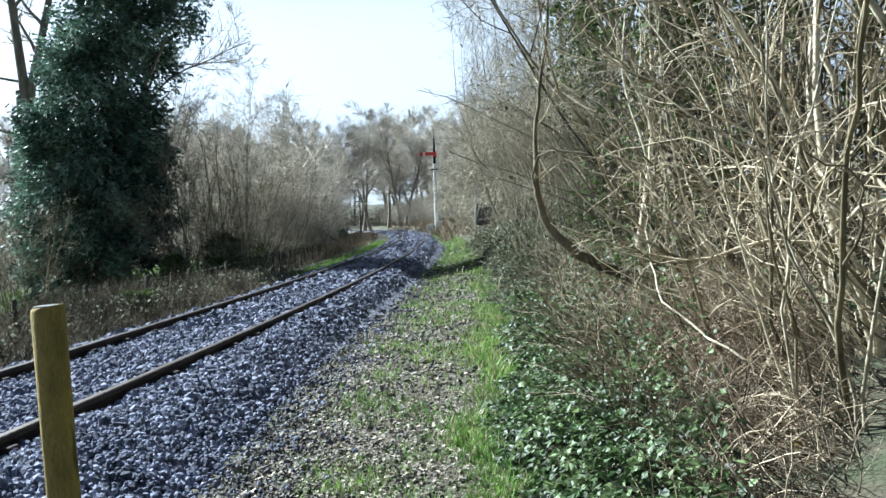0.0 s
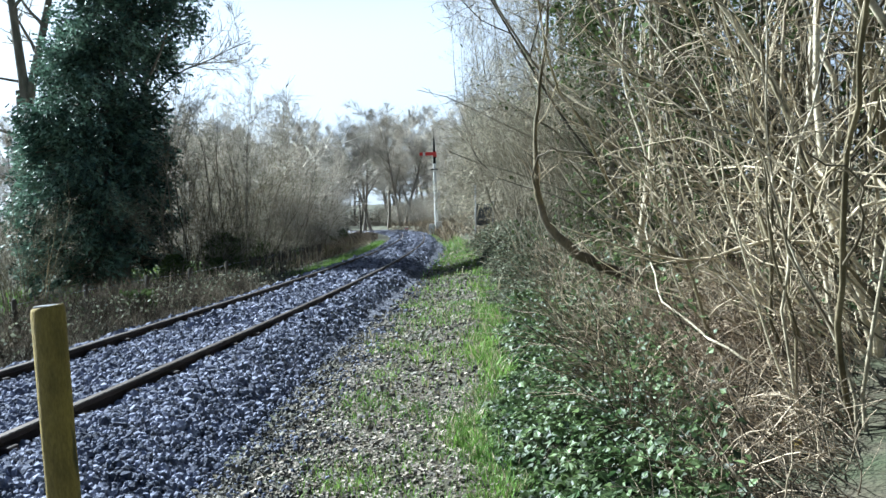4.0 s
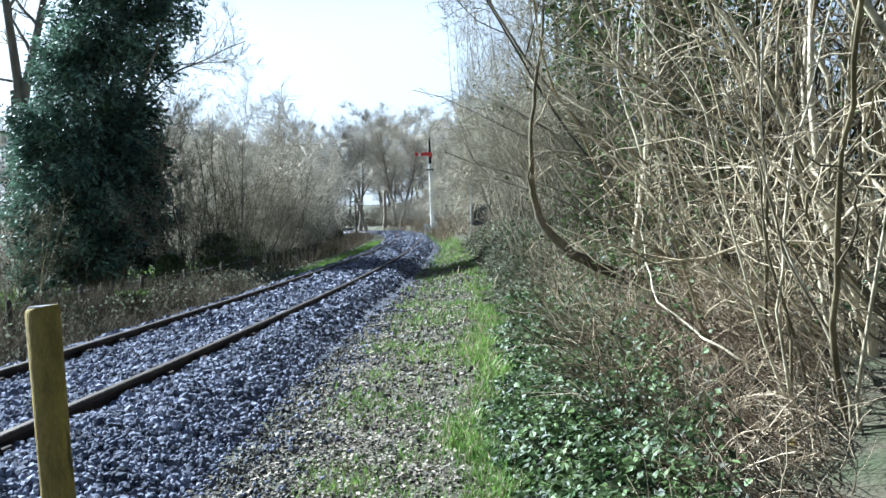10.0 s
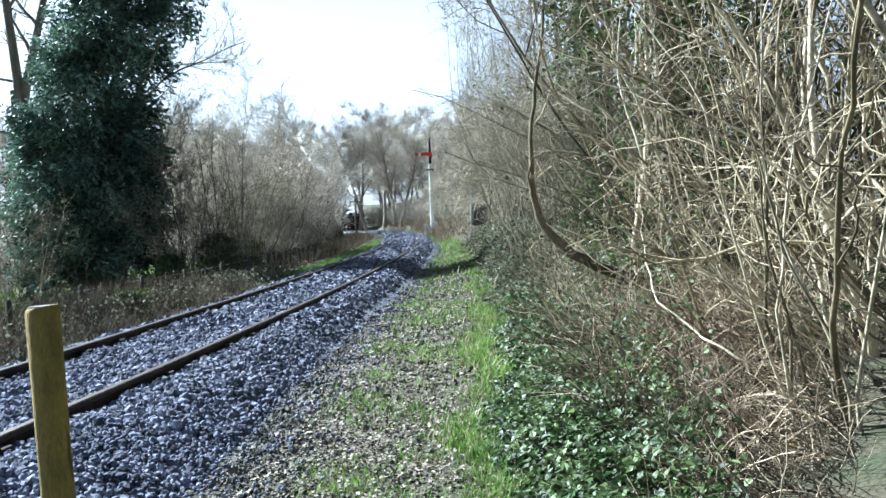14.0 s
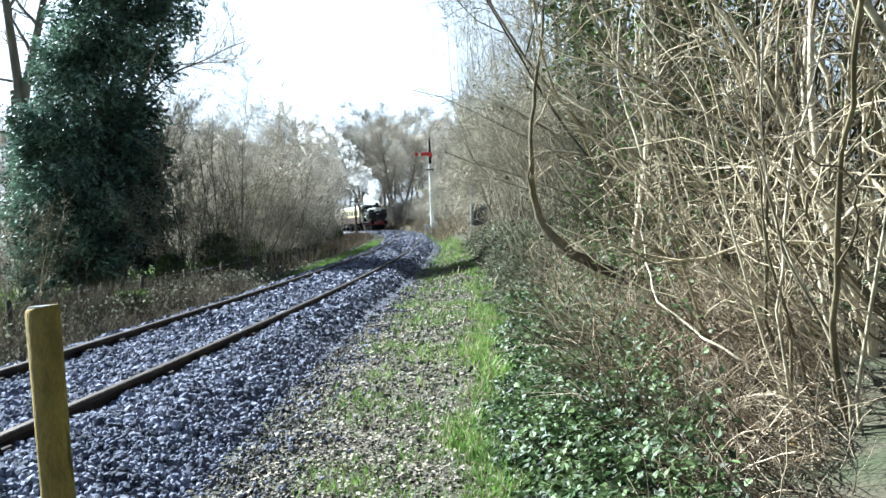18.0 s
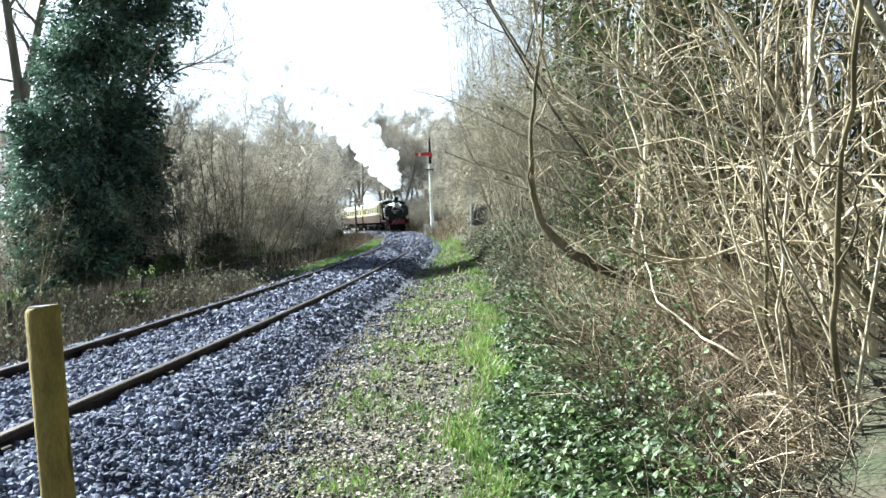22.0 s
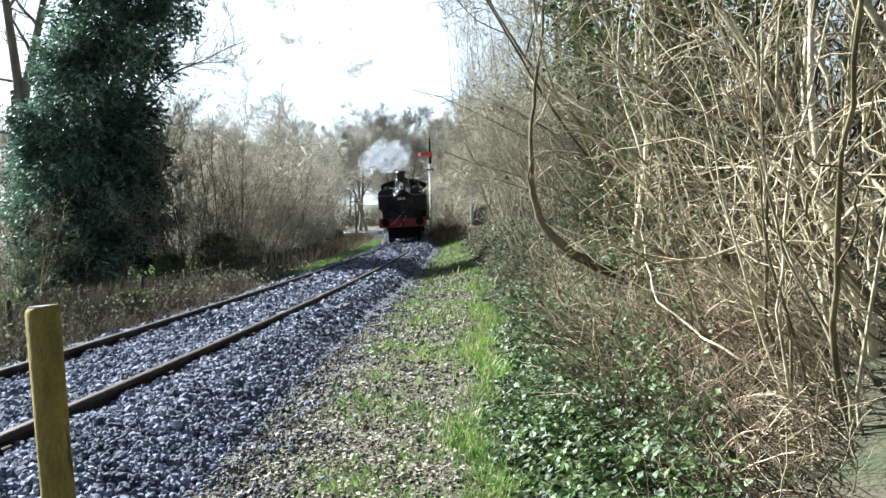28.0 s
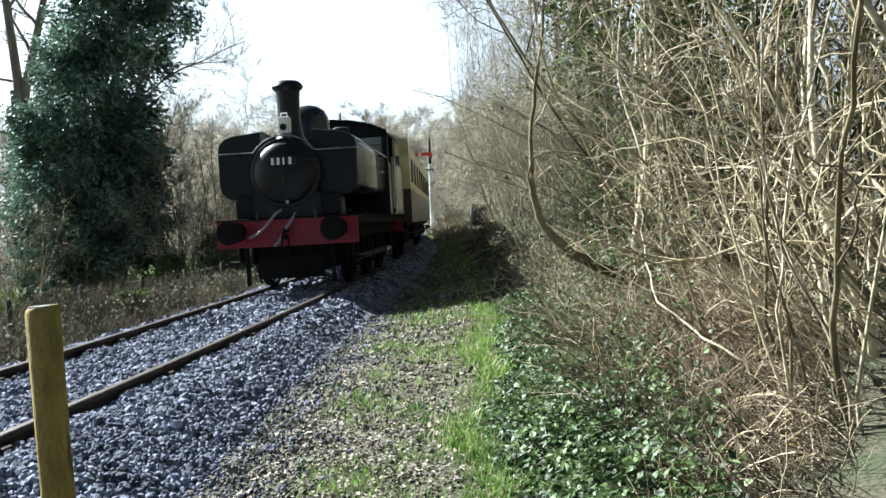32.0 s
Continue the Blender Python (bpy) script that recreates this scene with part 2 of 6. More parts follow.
def prism(outline, y0, y1, bevel=0.0, bm=None):
    """Draws an outline in x and z out along y."""
    bm = bm or bmesh.new()
    a = [bm.verts.new((x, y0, z)) for x, z in outline]
    b = [bm.verts.new((x, y1, z)) for x, z in outline]
    n = len(outline)
    fs = [bm.faces.new(a), bm.faces.new(b[::-1])] + [bm.faces.new((a[i], b[i], b[(i + 1) % n], a[(i + 1) % n])) for i in range(n)]
    bmesh.ops.recalc_face_normals(bm, faces=fs)
    if bevel:
        bmesh.ops.bevel(bm, geom=list({e for f in fs[:2] for e in f.edges}), offset=bevel, segments=2, affect="EDGES", profile=0.5)
    return bm


def pipe(points, r, sides=8, bm=None):
    """A bent bar through points."""
    bm = bm or bmesh.new()
    pts = [Vector(p) for p in points]
    rings = []
    for i, p in enumerate(pts):
        d = (pts[min(i + 1, len(pts) - 1)] - pts[max(i - 1, 0)]).normalized()
        q = d.to_track_quat("Z", "Y").to_matrix()
        rings.append([bm.verts.new(p + q @ Vector((r * math.cos(k * 2 * math.pi / sides), r * math.sin(k * 2 * math.pi / sides), 0))) for k in range(sides)])
    for a, b in zip(rings[:-1], rings[1:]):
        j = min(range(sides), key=lambda s: (a[0].co - b[s].co).length)
        for k in range(sides):
            bm.faces.new((a[k], a[(k + 1) % sides], b[(k + 1 + j) % sides], b[(k + j) % sides]))
    bm.faces.new(rings[0][::-1])
    bm.faces.new(rings[-1])
    bmesh.ops.recalc_face_normals(bm, faces=bm.faces)
    return bm


def tubes(P, R, sides=4):
    """Corners and faces of many tapering tubes: P (tubes, points, 3), R (tubes, points)."""
    P, R = np.asarray(P, float), np.asarray(R, float)
    T = np.gradient(P, axis=1)
    T /= np.linalg.norm(T, axis=2, keepdims=True) + 1e-9
    mean = T.mean(1)
    ref = np.where(np.abs(mean[:, 2:]) > 0.85, np.array([[1.0, 0.13, 0]]), np.array([[0, 0, 1.0]]))[:, None, :]
    A = np.cross(T, ref)
    A /= np.linalg.norm(A, axis=2, keepdims=True) + 1e-9
    B = np.cross(T, A)
    ang = np.arange(sides) * 2 * np.pi / sides
    V = P[:, :, None] + R[:, :, None, None] * (np.cos(ang)[:, None] * A[:, :, None] + np.sin(ang)[:, None] * B[:, :, None])
    M, N = P.shape[:2]
    i, j, k = np.meshgrid(np.arange(M), np.arange(N - 1), np.arange(sides), indexing="ij")
    base, k2 = (i * N + j) * sides, (k + 1) % sides
    F = np.stack([base + k, base + k2, base + sides + k2, base + sides + k], -1).reshape(-1, 4)
    return V.reshape(-1, 3), F


def merged(parts):
    vs, fs, n = [], [], 0
    for v, f in parts:
        vs.append(v)
        fs.append(f + n)
        n += len(v)
    return np.concatenate(vs), np.concatenate(fs)


def unit(d):
    return d / (np.linalg.norm(d, axis=-1, keepdims=True) + 1e-9)


def shoots(rng, base, way, length, n, wob, up):
    """Wandering lines from base along way: up bends them to the sky, or down where it is below zero."""
    d, p = unit(np.asarray(way, float)), np.asarray(base, float)
    out, step = [p], (np.asarray(length, float) / (n - 1))[:, None]
    for _ in range(n - 1):
        d = unit(d + rng.normal(0, wob, d.shape) + np.array([0, 0, up]))
        p = p + d * step
        out.append(p)
    return np.stack(out, 1)


def spawn(rng, P, R, k, t0, t1, ratio, spread, n, wob, up, thin=0.55, least=0.0016):
    """k side shoots on each line."""
    M, N = P.shape[:2]
    idx = np.repeat(np.arange(M), k)
    t = rng.uniform(t0, t1, M * k) * (N - 1)
    i = np.clip(t.astype(int), 0, N - 2)
    f = (t - i)[:, None]
    base = P[idx, i] * (1 - f) + P[idx, i + 1] * f
    r = R[idx, i] * (1 - f[:, 0]) + R[idx, i + 1] * f[:, 0]
    tan = unit(P[idx, i + 1] - P[idx, i])
    way = unit(tan + unit(np.cross(tan, rng.normal(0, 1, tan.shape))) * spread * rng.uniform(0.6, 1.4, (M * k, 1)))
    whole = np.linalg.norm(np.diff(P, axis=1), axis=2).sum(1)[idx]
    length = whole * ratio * (1.08 - 0.6 * t / (N - 1)) * rng.uniform(0.6, 1.3, M * k)
    C = shoots(rng, base, way, length, n, wob, up)
    r0 = np.maximum(r * thin, least)
    return C, r0[:, None] * np.linspace(1, 0.35 if n > 2 else 0.2, n)[None]


def turns(rng, m, tilt=None):
    """Random rotations; with tilt, leaves that lie about level, tipped by so much."""
    if tilt is None:
        z = unit(rng.normal(0, 1, (m, 3)))
    else:
        z = unit(np.stack([rng.normal(0, tilt, m), rng.normal(0, tilt, m), np.ones(m)], 1))
    x = unit(np.cross(z, rng.normal(0, 1, (m, 3))))
    return np.stack([x, np.cross(z, x), z], -1)


def strew(tv, tf, pos, rot, size):
    """Copies of one small shape, in one mesh."""
    tv, tf = np.asarray(tv, float), np.asarray(tf)
    V = np.einsum("mij,kj->mki", rot, tv) * np.asarray(size).reshape(-1, 1, 1) + pos[:, None]
    F = tf[None] + (np.arange(len(pos)) * len(tv))[:, None, None]
    return V.reshape(-1, 3), F.reshape(-1, tf.shape[1])


LEAF = ([(0, -0.5, 0), (0.42, -0.12, 0.08), (0.2, 0.15, 0.06), (0, 0.55, -0.04), (-0.2, 0.15, 0.06), (-0.42, -0.12, 0.08)],
        [(0, 1, 2), (0, 2, 3), (0, 3, 4), (0, 4, 5)])
FROND = ([(0, 0, 0), (0.22, 0.35, 0.05), (0.05, 0.45, 0.02), (-0.24, 0.4, 0.04), (-0.05, 0.5, 0.02), (0.26, 0.75, -0.06), (0.04, 0.75, -0.04), (-0.22, 0.8, -0.05),
          (0, 1.1, -0.16)], [(0, 1, 2), (0, 4, 3), (0, 2, 4), (2, 5, 6), (4, 6, 7), (2, 6, 4), (6, 8, 5), (6, 7, 8)])


# ---- the line: centre of the track ----
TY = np.arange(-120.0, 320.0, 0.5)
TK = np.interp(TY, (0, 25, 60, 100, 200), (-0.003841, -0.002397, -0.001771, -0.004562, -0.004367))
TK[TY < 0] = 0.0
TS = 0.1107 + np.cumsum(TK) * 0.5 - TK * 0.25
TX = np.cumsum(TS) * 0.5
TX += -3.84 - np.interp(0, TY, TX)
TU = np.cumsum(np.hypot(1, TS)) * 0.5
TU -= np.interp(0, TY, TU)


def line_x(y):
    return np.interp(y, TY, TX)


def at_u(u):
    """The point on the track u metres along it from abreast of the camera."""
    y = np.interp(u, TU, TY)
    return np.array([np.interp(y, TY, TX), y])


def off_line(y, d):
    """Points d to the side of the track (up the line, to the right), x and y."""
    s = np.interp(y, TY, TS)
    n = np.hypot(1, s)
    return line_x(y) + d / n, y - d * s / n


def smooth(a, b, x):
    t = np.clip((x - a) / (b - a), 0, 1)
    return t * t * (3 - 2 * t)


def lumps(x, y, s, seed):
    """Cheap rolling noise, -1 to 1."""
    a = seed * 1.7
    return (np.sin(x * s + a) * np.cos(y * s * 1.13 + a * 2) + 0.5 * np.sin(x * s * 2.3 + y * s * 1.7 + a * 3) + 0.3 * np.cos(x * s * 4.1 - y * s * 3.7 + a)) / 1.8


def ivy_edge(y):
    y = np.asarray(y, float)
    return np.interp(y, (-5, 4, 5, 10, 15, 22, 40, 60, 80), (0.0, 0.05, 0.1, 0.36, 0.62, 0.78, 0.65, 0.2, -0.6)) + 0.08 * np.sin(y * 1.9) + 0.06 * np.sin(y * 4.3 + 1)


def ground_z(x, y):
    x, y = np.asarray(x, float), np.asarray(y, float)
    d = x - line_x(y)
    right = np.interp(y, (0, 4, 12, 25, 45, 75, 120), (-0.38, -0.34, -0.24, -0.12, 0.0, 0.25, 0.4))
    e = x - ivy_edge(y)
    right = right + 0.42 * smooth(0.3, 3.0, e) + 0.9 * smooth(3, 12, e) * smooth(0, 20, y) + 1.2 * smooth(0.3, 5, e) * smooth(45, 75, y)
    left = np.interp(d, (-40, -12, -7, -4.2, -2.3), (-1.2, -1.0, -0.75, -0.5, -0.22))
    left = left + smooth(60, 110, y) * smooth(-3, -12, d) * 0.4
    z = np.where(d > 0, right, left)
    out = smooth(1.8, 3.2, np.abs(d))
    z = z * out + np.minimum(z, -0.34) * (1 - out)
    z = z + 0.035 * lumps(x, y, 1.6, 1) * smooth(1.7, 3, np.abs(d)) + 0.012 * lumps(x, y, 7, 2)
    far = smooth(150, 420, np.hypot(x + 10, y))
    return z + far * 10 * (1 + 0.5 * lumps(x, y, 0.012, 5))


# ---- ground, ballast, rails ----
def ground():
    xs = np.unique(np.concatenate([np.arange(-14, 8, 0.16), -14 - np.geomspace(0.4, 2200, 46), 8 + np.geomspace(0.4, 2200, 46)]))
    ys = np.unique(np.concatenate([np.arange(-4, 30, 0.2), np.arange(30, 120, 1.0), 120 + np.geomspace(1, 2600, 44), -4 - np.geomspace(0.5, 900, 30)]))
    X, Y = np.meshgrid(xs, ys)
    Z = ground_z(X, Y)
    n = len(xs)
    i, j = np.meshgrid(np.arange(len(ys) - 1), np.arange(n - 1), indexing="ij")
    q = i * n + j
    F = np.stack([q, q + 1, q + n + 1, q + n], -1).reshape(-1, 4)
    ob = new("ground", mesh_from("ground", np.stack([X, Y, Z], -1).reshape(-1, 3), F, M_SOIL, True))
    tagged(ob, "rough grass, soil and leaf litter beside the railway", "ground", kind="structure")


def sweep(name, outline, y0, y1, step, mat, closed=False, parent=None, smooth_it=True, rough=0.0):
    """Draws a cross-section (offset, height) along the track."""
    ys = np.arange(y0, y1 + step / 2, step)
    rng = np.random.default_rng(5)
    V = np.empty((len(ys), len(outline), 3))
    for k, (d, z) in enumerate(outline):
        x, y = off_line(ys, d)
        V[:, k] = np.stack([x, y, np.full(len(ys), z) + rough * rng.normal(0, 1, len(ys))], 1)
    n, m = len(outline), len(outline) if closed else len(outline) - 1
    i, j = np.meshgrid(np.arange(len(ys) - 1), np.arange(m), indexing="ij")
    F = np.stack([i * n + j, i * n + (j + 1) % n, (i + 1) * n + (j + 1) % n, (i + 1) * n + j], -1).reshape(-1, 4)
    me = mesh_from(name, V.reshape(-1, 3), F[:, ::-1], mat, smooth_it)
    ob = new(name, me)
    ob.parent = parent
    return ob


def toe(y):
    """How far the ballast reaches to the side."""
    return np.interp(y, (0, 5, 8.5, 13, 30), (2.25, 2.10, 1.85, 1.70, 1.65))


def bed_z(d, y):
    """Top of the ballast at offset d."""
    a = np.abs(d)
    return -0.105 - 0.27 * smooth(1.05, toe(y), a) - 0.4 * np.maximum(a - toe(y), 0)


def ballast():
    ob = sweep("ballast_bed", [(d, float(bed_z(d, 10))) for d in (-2.5, -2.1, -1.8, -1.5, -1.2, -0.6, 0, 0.6, 1.2, 1.5, 1.8, 2.1, 2.5)], -30, 230, 0.5, M_BALLAST, rough=0.008)
    tagged(ob, "bed of pale blue-grey crushed stone under the rails", "ballast", kind="structure")
    rng = np.random.default_rng(11)
    cube = np.array([(x, y, z) for x in (-1, 1) for y in (-1, 1) for z in (-1, 1)], float) * 0.5
    faces = np.array([(0, 1, 3), (0, 3, 2), (4, 6, 7), (4, 7, 5), (0, 4, 5), (0, 5, 1), (2, 3, 7), (2, 7, 6), (0, 2, 6), (0, 6, 4), (1, 5, 7), (1, 7, 3)])
    g = (1 + 5 ** 0.5) / 2
    ico = np.array([(-1, g, 0), (1, g, 0), (-1, -g, 0), (1, -g, 0), (0, -1, g), (0, 1, g), (0, -1, -g), (0, 1, -g), (g, 0, -1), (g, 0, 1), (-g, 0, -1), (-g, 0, 1)]) * 0.36
    round_faces = np.array([(0, 11, 5), (0, 5, 1), (0, 1, 7), (0, 7, 10), (0, 10, 11), (1, 5, 9), (5, 11, 4), (11, 10, 2), (10, 7, 6), (7, 1, 8), (3, 9, 4), (3, 4, 2), (3, 2, 6), (3, 6, 8), (3, 8, 9), (4, 9, 5), (2, 4, 11), (6, 2, 10), (8, 6, 7), (9, 8, 1)])
    parts = []
    for y0, y1, count, size in ((2.4, 6.0, 30000, 0.028), (6.0, 10.0, 17000, 0.033), (10.0, 16.0, 17000, 0.040), (16.0, 27.0, 14000, 0.056), (27.0, 50.0, 13000, 0.070), (50.0, 115.0, 15000, 0.085), (-3.0, 2.4, 2500, 0.05)):
        y = rng.uniform(y0, y1, count)
        d = rng.uniform(-1.75, 1.0, count) * np.where(rng.random(count) < 0.58, 1, 0)
        d = np.where(d == 0, rng.uniform(0.8, 1.0, count) * toe(y) + rng.normal(0, 0.05, count) - rng.uniform(0, 1.1, count), d)
        d = np.where(rng.random(count) < 0.02, toe(y) + np.abs(rng.normal(0, 0.2, count)), d)
        x, yy = off_line(y, d)
        z = np.maximum(bed_z(d, y), ground_z(x, yy)) + rng.uniform(-0.016, 0.026, count) + 0.02 * lumps(x, yy, 5, 4)
        keep = np.abs(np.abs(d) - 0.7525) > 0.07
        x, yy, z = x[keep], yy[keep], z[keep]
        m = len(x)
        s = size * rng.lognormal(0, 0.26, m) * np.where(d[keep] > toe(y[keep]) - 0.25, 0.62, 1.0)
        form, mesh_faces = (ico, round_faces) if 2 < y0 < 9 else (cube, faces)
        jit = form[None] * rng.uniform(0.68, 1.25, (m, 1, 3)) + rng.normal(0, 0.09 if 2 < y0 < 9 else 0.13, (m, len(form), 3))
        V = np.einsum("mij,mkj->mki", turns(rng, m), jit) * s[:, None, None] + np.stack([x, yy, z], 1)[:, None]
        parts.append((V.reshape(-1, 3), (mesh_faces[None] + (np.arange(m) * len(form))[:, None, None]).reshape(-1, 3)))
    v, f = merged(parts)
    ob = new("ballast_stones", mesh_from("ballast_stones", v, f, M_STONE))
    tagged(ob, "loose angular blue-grey ballast stones round the rails", "ballast", kind="stuff")


RAIL = [(-0.055, -0.150), (0.055, -0.150), (0.058, -0.140), (0.012, -0.118), (0.010, -0.045), (0.033, -0.034), (0.035, -0.006), (0.028, 0.0), (-0.028, 0.0), (-0.035, -0.006), (-0.033, -0.034), (-0.010, -0.045),
        (-0.012, -0.118), (-0.058, -0.140)]


def track():
    top = tagged(new("railway_track"), "single railway track of rusty rails on buried sleepers", "track", kind="structure")
    for side in (-0.7525, 0.7525):
        sweep("rail", [(side + d, z) for d, z in RAIL], -40, 235, 0.5, M_RAIL, True, top, False)
        sweep("rail_head", [(side - 0.024, 0.002), (side + 0.024, 0.002)], -40, 235, 0.5, M_RAILTOP, False, top)
    bm = box(-1.28, 1.28, -0.125, 0.125, -0.29, -0.165, 0.012)
    sleeper = part("sleeper", bm, M_SLEEPER, top)
    bm = box(-0.17, 0.17, -0.09, 0.09, -0.165, -0.135, 0.01)
    for s in (-1, 1):
        box(s * 0.035 if s > 0 else -0.105, 0.105 if s > 0 else -0.035, -0.05, 0.05, -0.14, -0.05, 0.012, bm)
    chair = part("rail_chair", bm, M_RAIL, top)
    first = True
    for k in range(90):
        u = 1.0 + k * 0.76
        p, q = at_u(u), at_u(u + 0.1)
        rz = math.degrees(math.atan2(q[1] - p[1], q[0] - p[0])) - 90
        sl = sleeper if first else sleeper.copy()
        sl.matrix_basis = pose(p[0], p[1], 0, 0, 0, rz)
        if not first:
            scene.collection.objects.link(sl)
        for s in (-1, 1):
            ch = chair if first and s < 0 else chair.copy()
            if not (first and s < 0):
                scene.collection.objects.link(ch)
            ch.matrix_basis = pose(p[0], p[1], 0, 0, 0, rz) @ pose(s * 0.7525, 0, 0)
        first = False


# ---- trees and shrubs ----
def woody(name, rng, base, way, length, r0, levels, mats, label, category, wob=0.06, up=0.02, n=9, sides=6, trunk="trunk", crown="crown", group="", tip=0.25, split=1, each=False, least=0.0016, keep=None):
    """A bare tree or bush: stems, then shoots upon shoots. levels: rows of (k, t0, ratio, spread, n, sides, wob, up). each: every stem is a part."""
    top = tagged(new(name), label, category, group)
    base, way, length, r0 = (np.asarray(a, float) for a in (base, way, length, r0))
    P = shoots(rng, base, way, length, n, wob, up)
    if keep is not None:
        ok = keep(P)
        P, r0 = P[ok], r0[ok]
    R = r0[:, None] * np.linspace(1, tip, n)[None] * (1 + 0.25 * (np.arange(n) == 0))
    thick, fine = [tubes(P, R, sides)], []
    if each:
        for k in range(len(P)):
            child(trunk, mesh_from(trunk, *tubes(P[k:k + 1], R[k:k + 1], sides), mats[0][k % len(mats[0])] if isinstance(mats[0], tuple) else mats[0], True), top)
        thick = []
    for i, (k, t0, ratio, spread, nn, sd, wb, u2) in enumerate(levels):
        P, R = spawn(rng, P, R, k, t0, 1.0, ratio, spread, nn, wb, u2, 0.55, least)
        if keep is not None:
            ok = keep(P)
            P, R = P[ok], R[ok]
        (thick if i < split and not each else fine).append(tubes(P, R, sd))
    if thick:
        child(trunk, mesh_from(trunk, *merged(thick), mats[0], True), top)
    if fine:
        tagged(child(crown, mesh_from(crown, *merged(fine), mats[1], True), top), kind="stuff")
    return top, P


def place(ob, x, y, rz=0.0, sink=0.05, size=1.0):
    ob.matrix_basis = pose(x, y, float(ground_z(x, y)) - sink, 0, 0, rz)
    ob.scale = (size, size, size)
    return ob


def placed_copy(ob, x, y, rz=0.0, sink=0.05, size=1.0):
    c = copy_thing(ob, pose(x, y, float(ground_z(x, y)) - sink, 0, 0, rz))
    c.scale = (size, size, size)
    return c


def multi_stem(rng, m, spread, lean):
    a = rng.uniform(0, 2 * np.pi, m)
    base = np.stack([np.cos(a) * spread, np.sin(a) * spread, np.zeros(m)], 1) * rng.uniform(0.2, 1, (m, 1))
    way = np.stack([np.cos(a) * lean, np.sin(a) * lean, np.ones(m)], 1) + rng.normal(0, 0.08, (m, 3))
    return base, way


def hedge_bushes():
    """Bare thicket on the far side of the line."""
    kinds = []
    for k in range(8):
        rng = np.random.default_rng(100 + k)
        far = k > 3
        m = 15 if far else 16
        base, way = multi_stem(rng, m, 1.35, 0.3)
        way += rng.normal(0, 0.12, way.shape)
        lv = ([(8, 0.15, 0.36, 1.0, 4, 3, 0.2, 0.03), (12, 0.1, 0.8, 1.1, 2, 3, 0.24, 0.02)] if far else
              [(8, 0.12, 0.36, 1.05, 6, 3, 0.2, 0.03), (5, 0.1, 0.5, 1.15, 4, 3, 0.24, 0.02), (3, 0.2, 0.55, 1.1, 3, 3, 0.2, 0.01)])
        # far bushes take the twig colour with the haze in it
        ob, _ = woody("bare_thicket_bush", rng, base, way, rng.uniform(2.1, 4.4, m), rng.uniform(0.008, 0.021, m), lv, (M_HEDGEBARK, M_HAZYTWIG) if far else (M_HAZELDARK if k < 2 else M_HEDGEBARK, M_MOSSTWIG if k < 2 else M_TWIG),
                      "leafless grey-brown bush in the lineside thicket", "bush", 0.14, 0.04, n=8, sides=4, group="thicket beside the line", least=0.0095 if far else 0.0036, trunk="branchwork")
        kinds.append(ob)
    rng = np.random.default_rng(7)
    used = set()
    for y in np.arange(18.5, 112, 2.4):
        for row in range(2):
            d = -4.7 - row * 2.2 - rng.uniform(0, 1.2) - 3.8 * smooth(36, 58, y) + 0.6 * smooth(58, 78, y)
            x, yy = off_line(y + rng.uniform(-0.8, 0.8), d)
            if yy < 33 and x < -0.30 * yy - 0.6:
                continue
            s = np.interp(y, (18, 25, 45, 70, 110), (1.45, 1.65, 1.75, 1.8, 1.4)) * rng.uniform(0.85, 1.15) * (1 + 0.08 * row)
            if row == 0:
                s *= rng.choice((0.4, 0.55, 0.8))
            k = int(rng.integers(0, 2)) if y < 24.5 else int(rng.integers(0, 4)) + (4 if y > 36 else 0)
            (placed_copy if k in used else place)(kinds[k], float(x), float(yy), rng.uniform(0, 360), 0.08, s)
            used.add(k)
    for k, (x, y) in enumerate(((-13.1, 24.6), (-14.4, 26.6), (-13.6, 26.5), (-15.6, 29.5), (-17.2, 32), (-14.8, 34), (-19, 31), (-12.9, 30.5), (-16.4, 36), (-21, 35))):
        (placed_copy if k % 8 in used else place)(kinds[k % 8], x, y, 50 * k, 0.08, 1.0 + 0.1 * (k % 3))
    for k in range(64):
        y = rng.uniform(76, 128)
        x, yy = off_line(y, rng.uniform(4.2, 11))
        placed_copy(kinds[4 + k % 4], float(x), float(yy), rng.uniform(0, 360), 0.08, rng.uniform(0.7, 1.25))
    for k in range(26):
        placed_copy(kinds[4 + k % 4], rng.uniform(-36, -13.5), rng.uniform(33, 52), rng.uniform(0, 360), 0.08, rng.uniform(0.8, 1.3))
    for k in range(26):
        y = rng.uniform(118, 150)
        x, yy = off_line(y, rng.uniform(4.5, 22))
        placed_copy(kinds[4 + k % 4], float(x), float(yy), rng.uniform(0, 360), 0.08, rng.uniform(0.7, 1.2))
    # dark evergreen clumps at the thicket's foot
    rng = np.random.default_rng(77)
    n = 2600
    a, z, r = rng.uniform(0, 2 * np.pi, n), rng.uniform(0.0, 1.5, n), 0.75 * np.sqrt(rng.uniform(0.1, 1, n))
    prof = np.interp(z, (0, 0.5, 1.1, 1.5), (0.8, 1, 0.75, 0.3)) * (1 + 0.2 * np.sin(3 * a + 2 * z))
    first = tagged(new("evergreen_bush"), "low green bush smothered in ivy at the thicket edge", "bush", "evergreen bushes at the hedge foot")
    child("leafage", mesh_from("leafage", *strew(*LEAF, np.stack([np.cos(a) * r * prof, np.sin(a) * r * prof, z], 1), turns(rng, n), rng.uniform(0.05, 0.10, n)), M_IVYTREE), first)
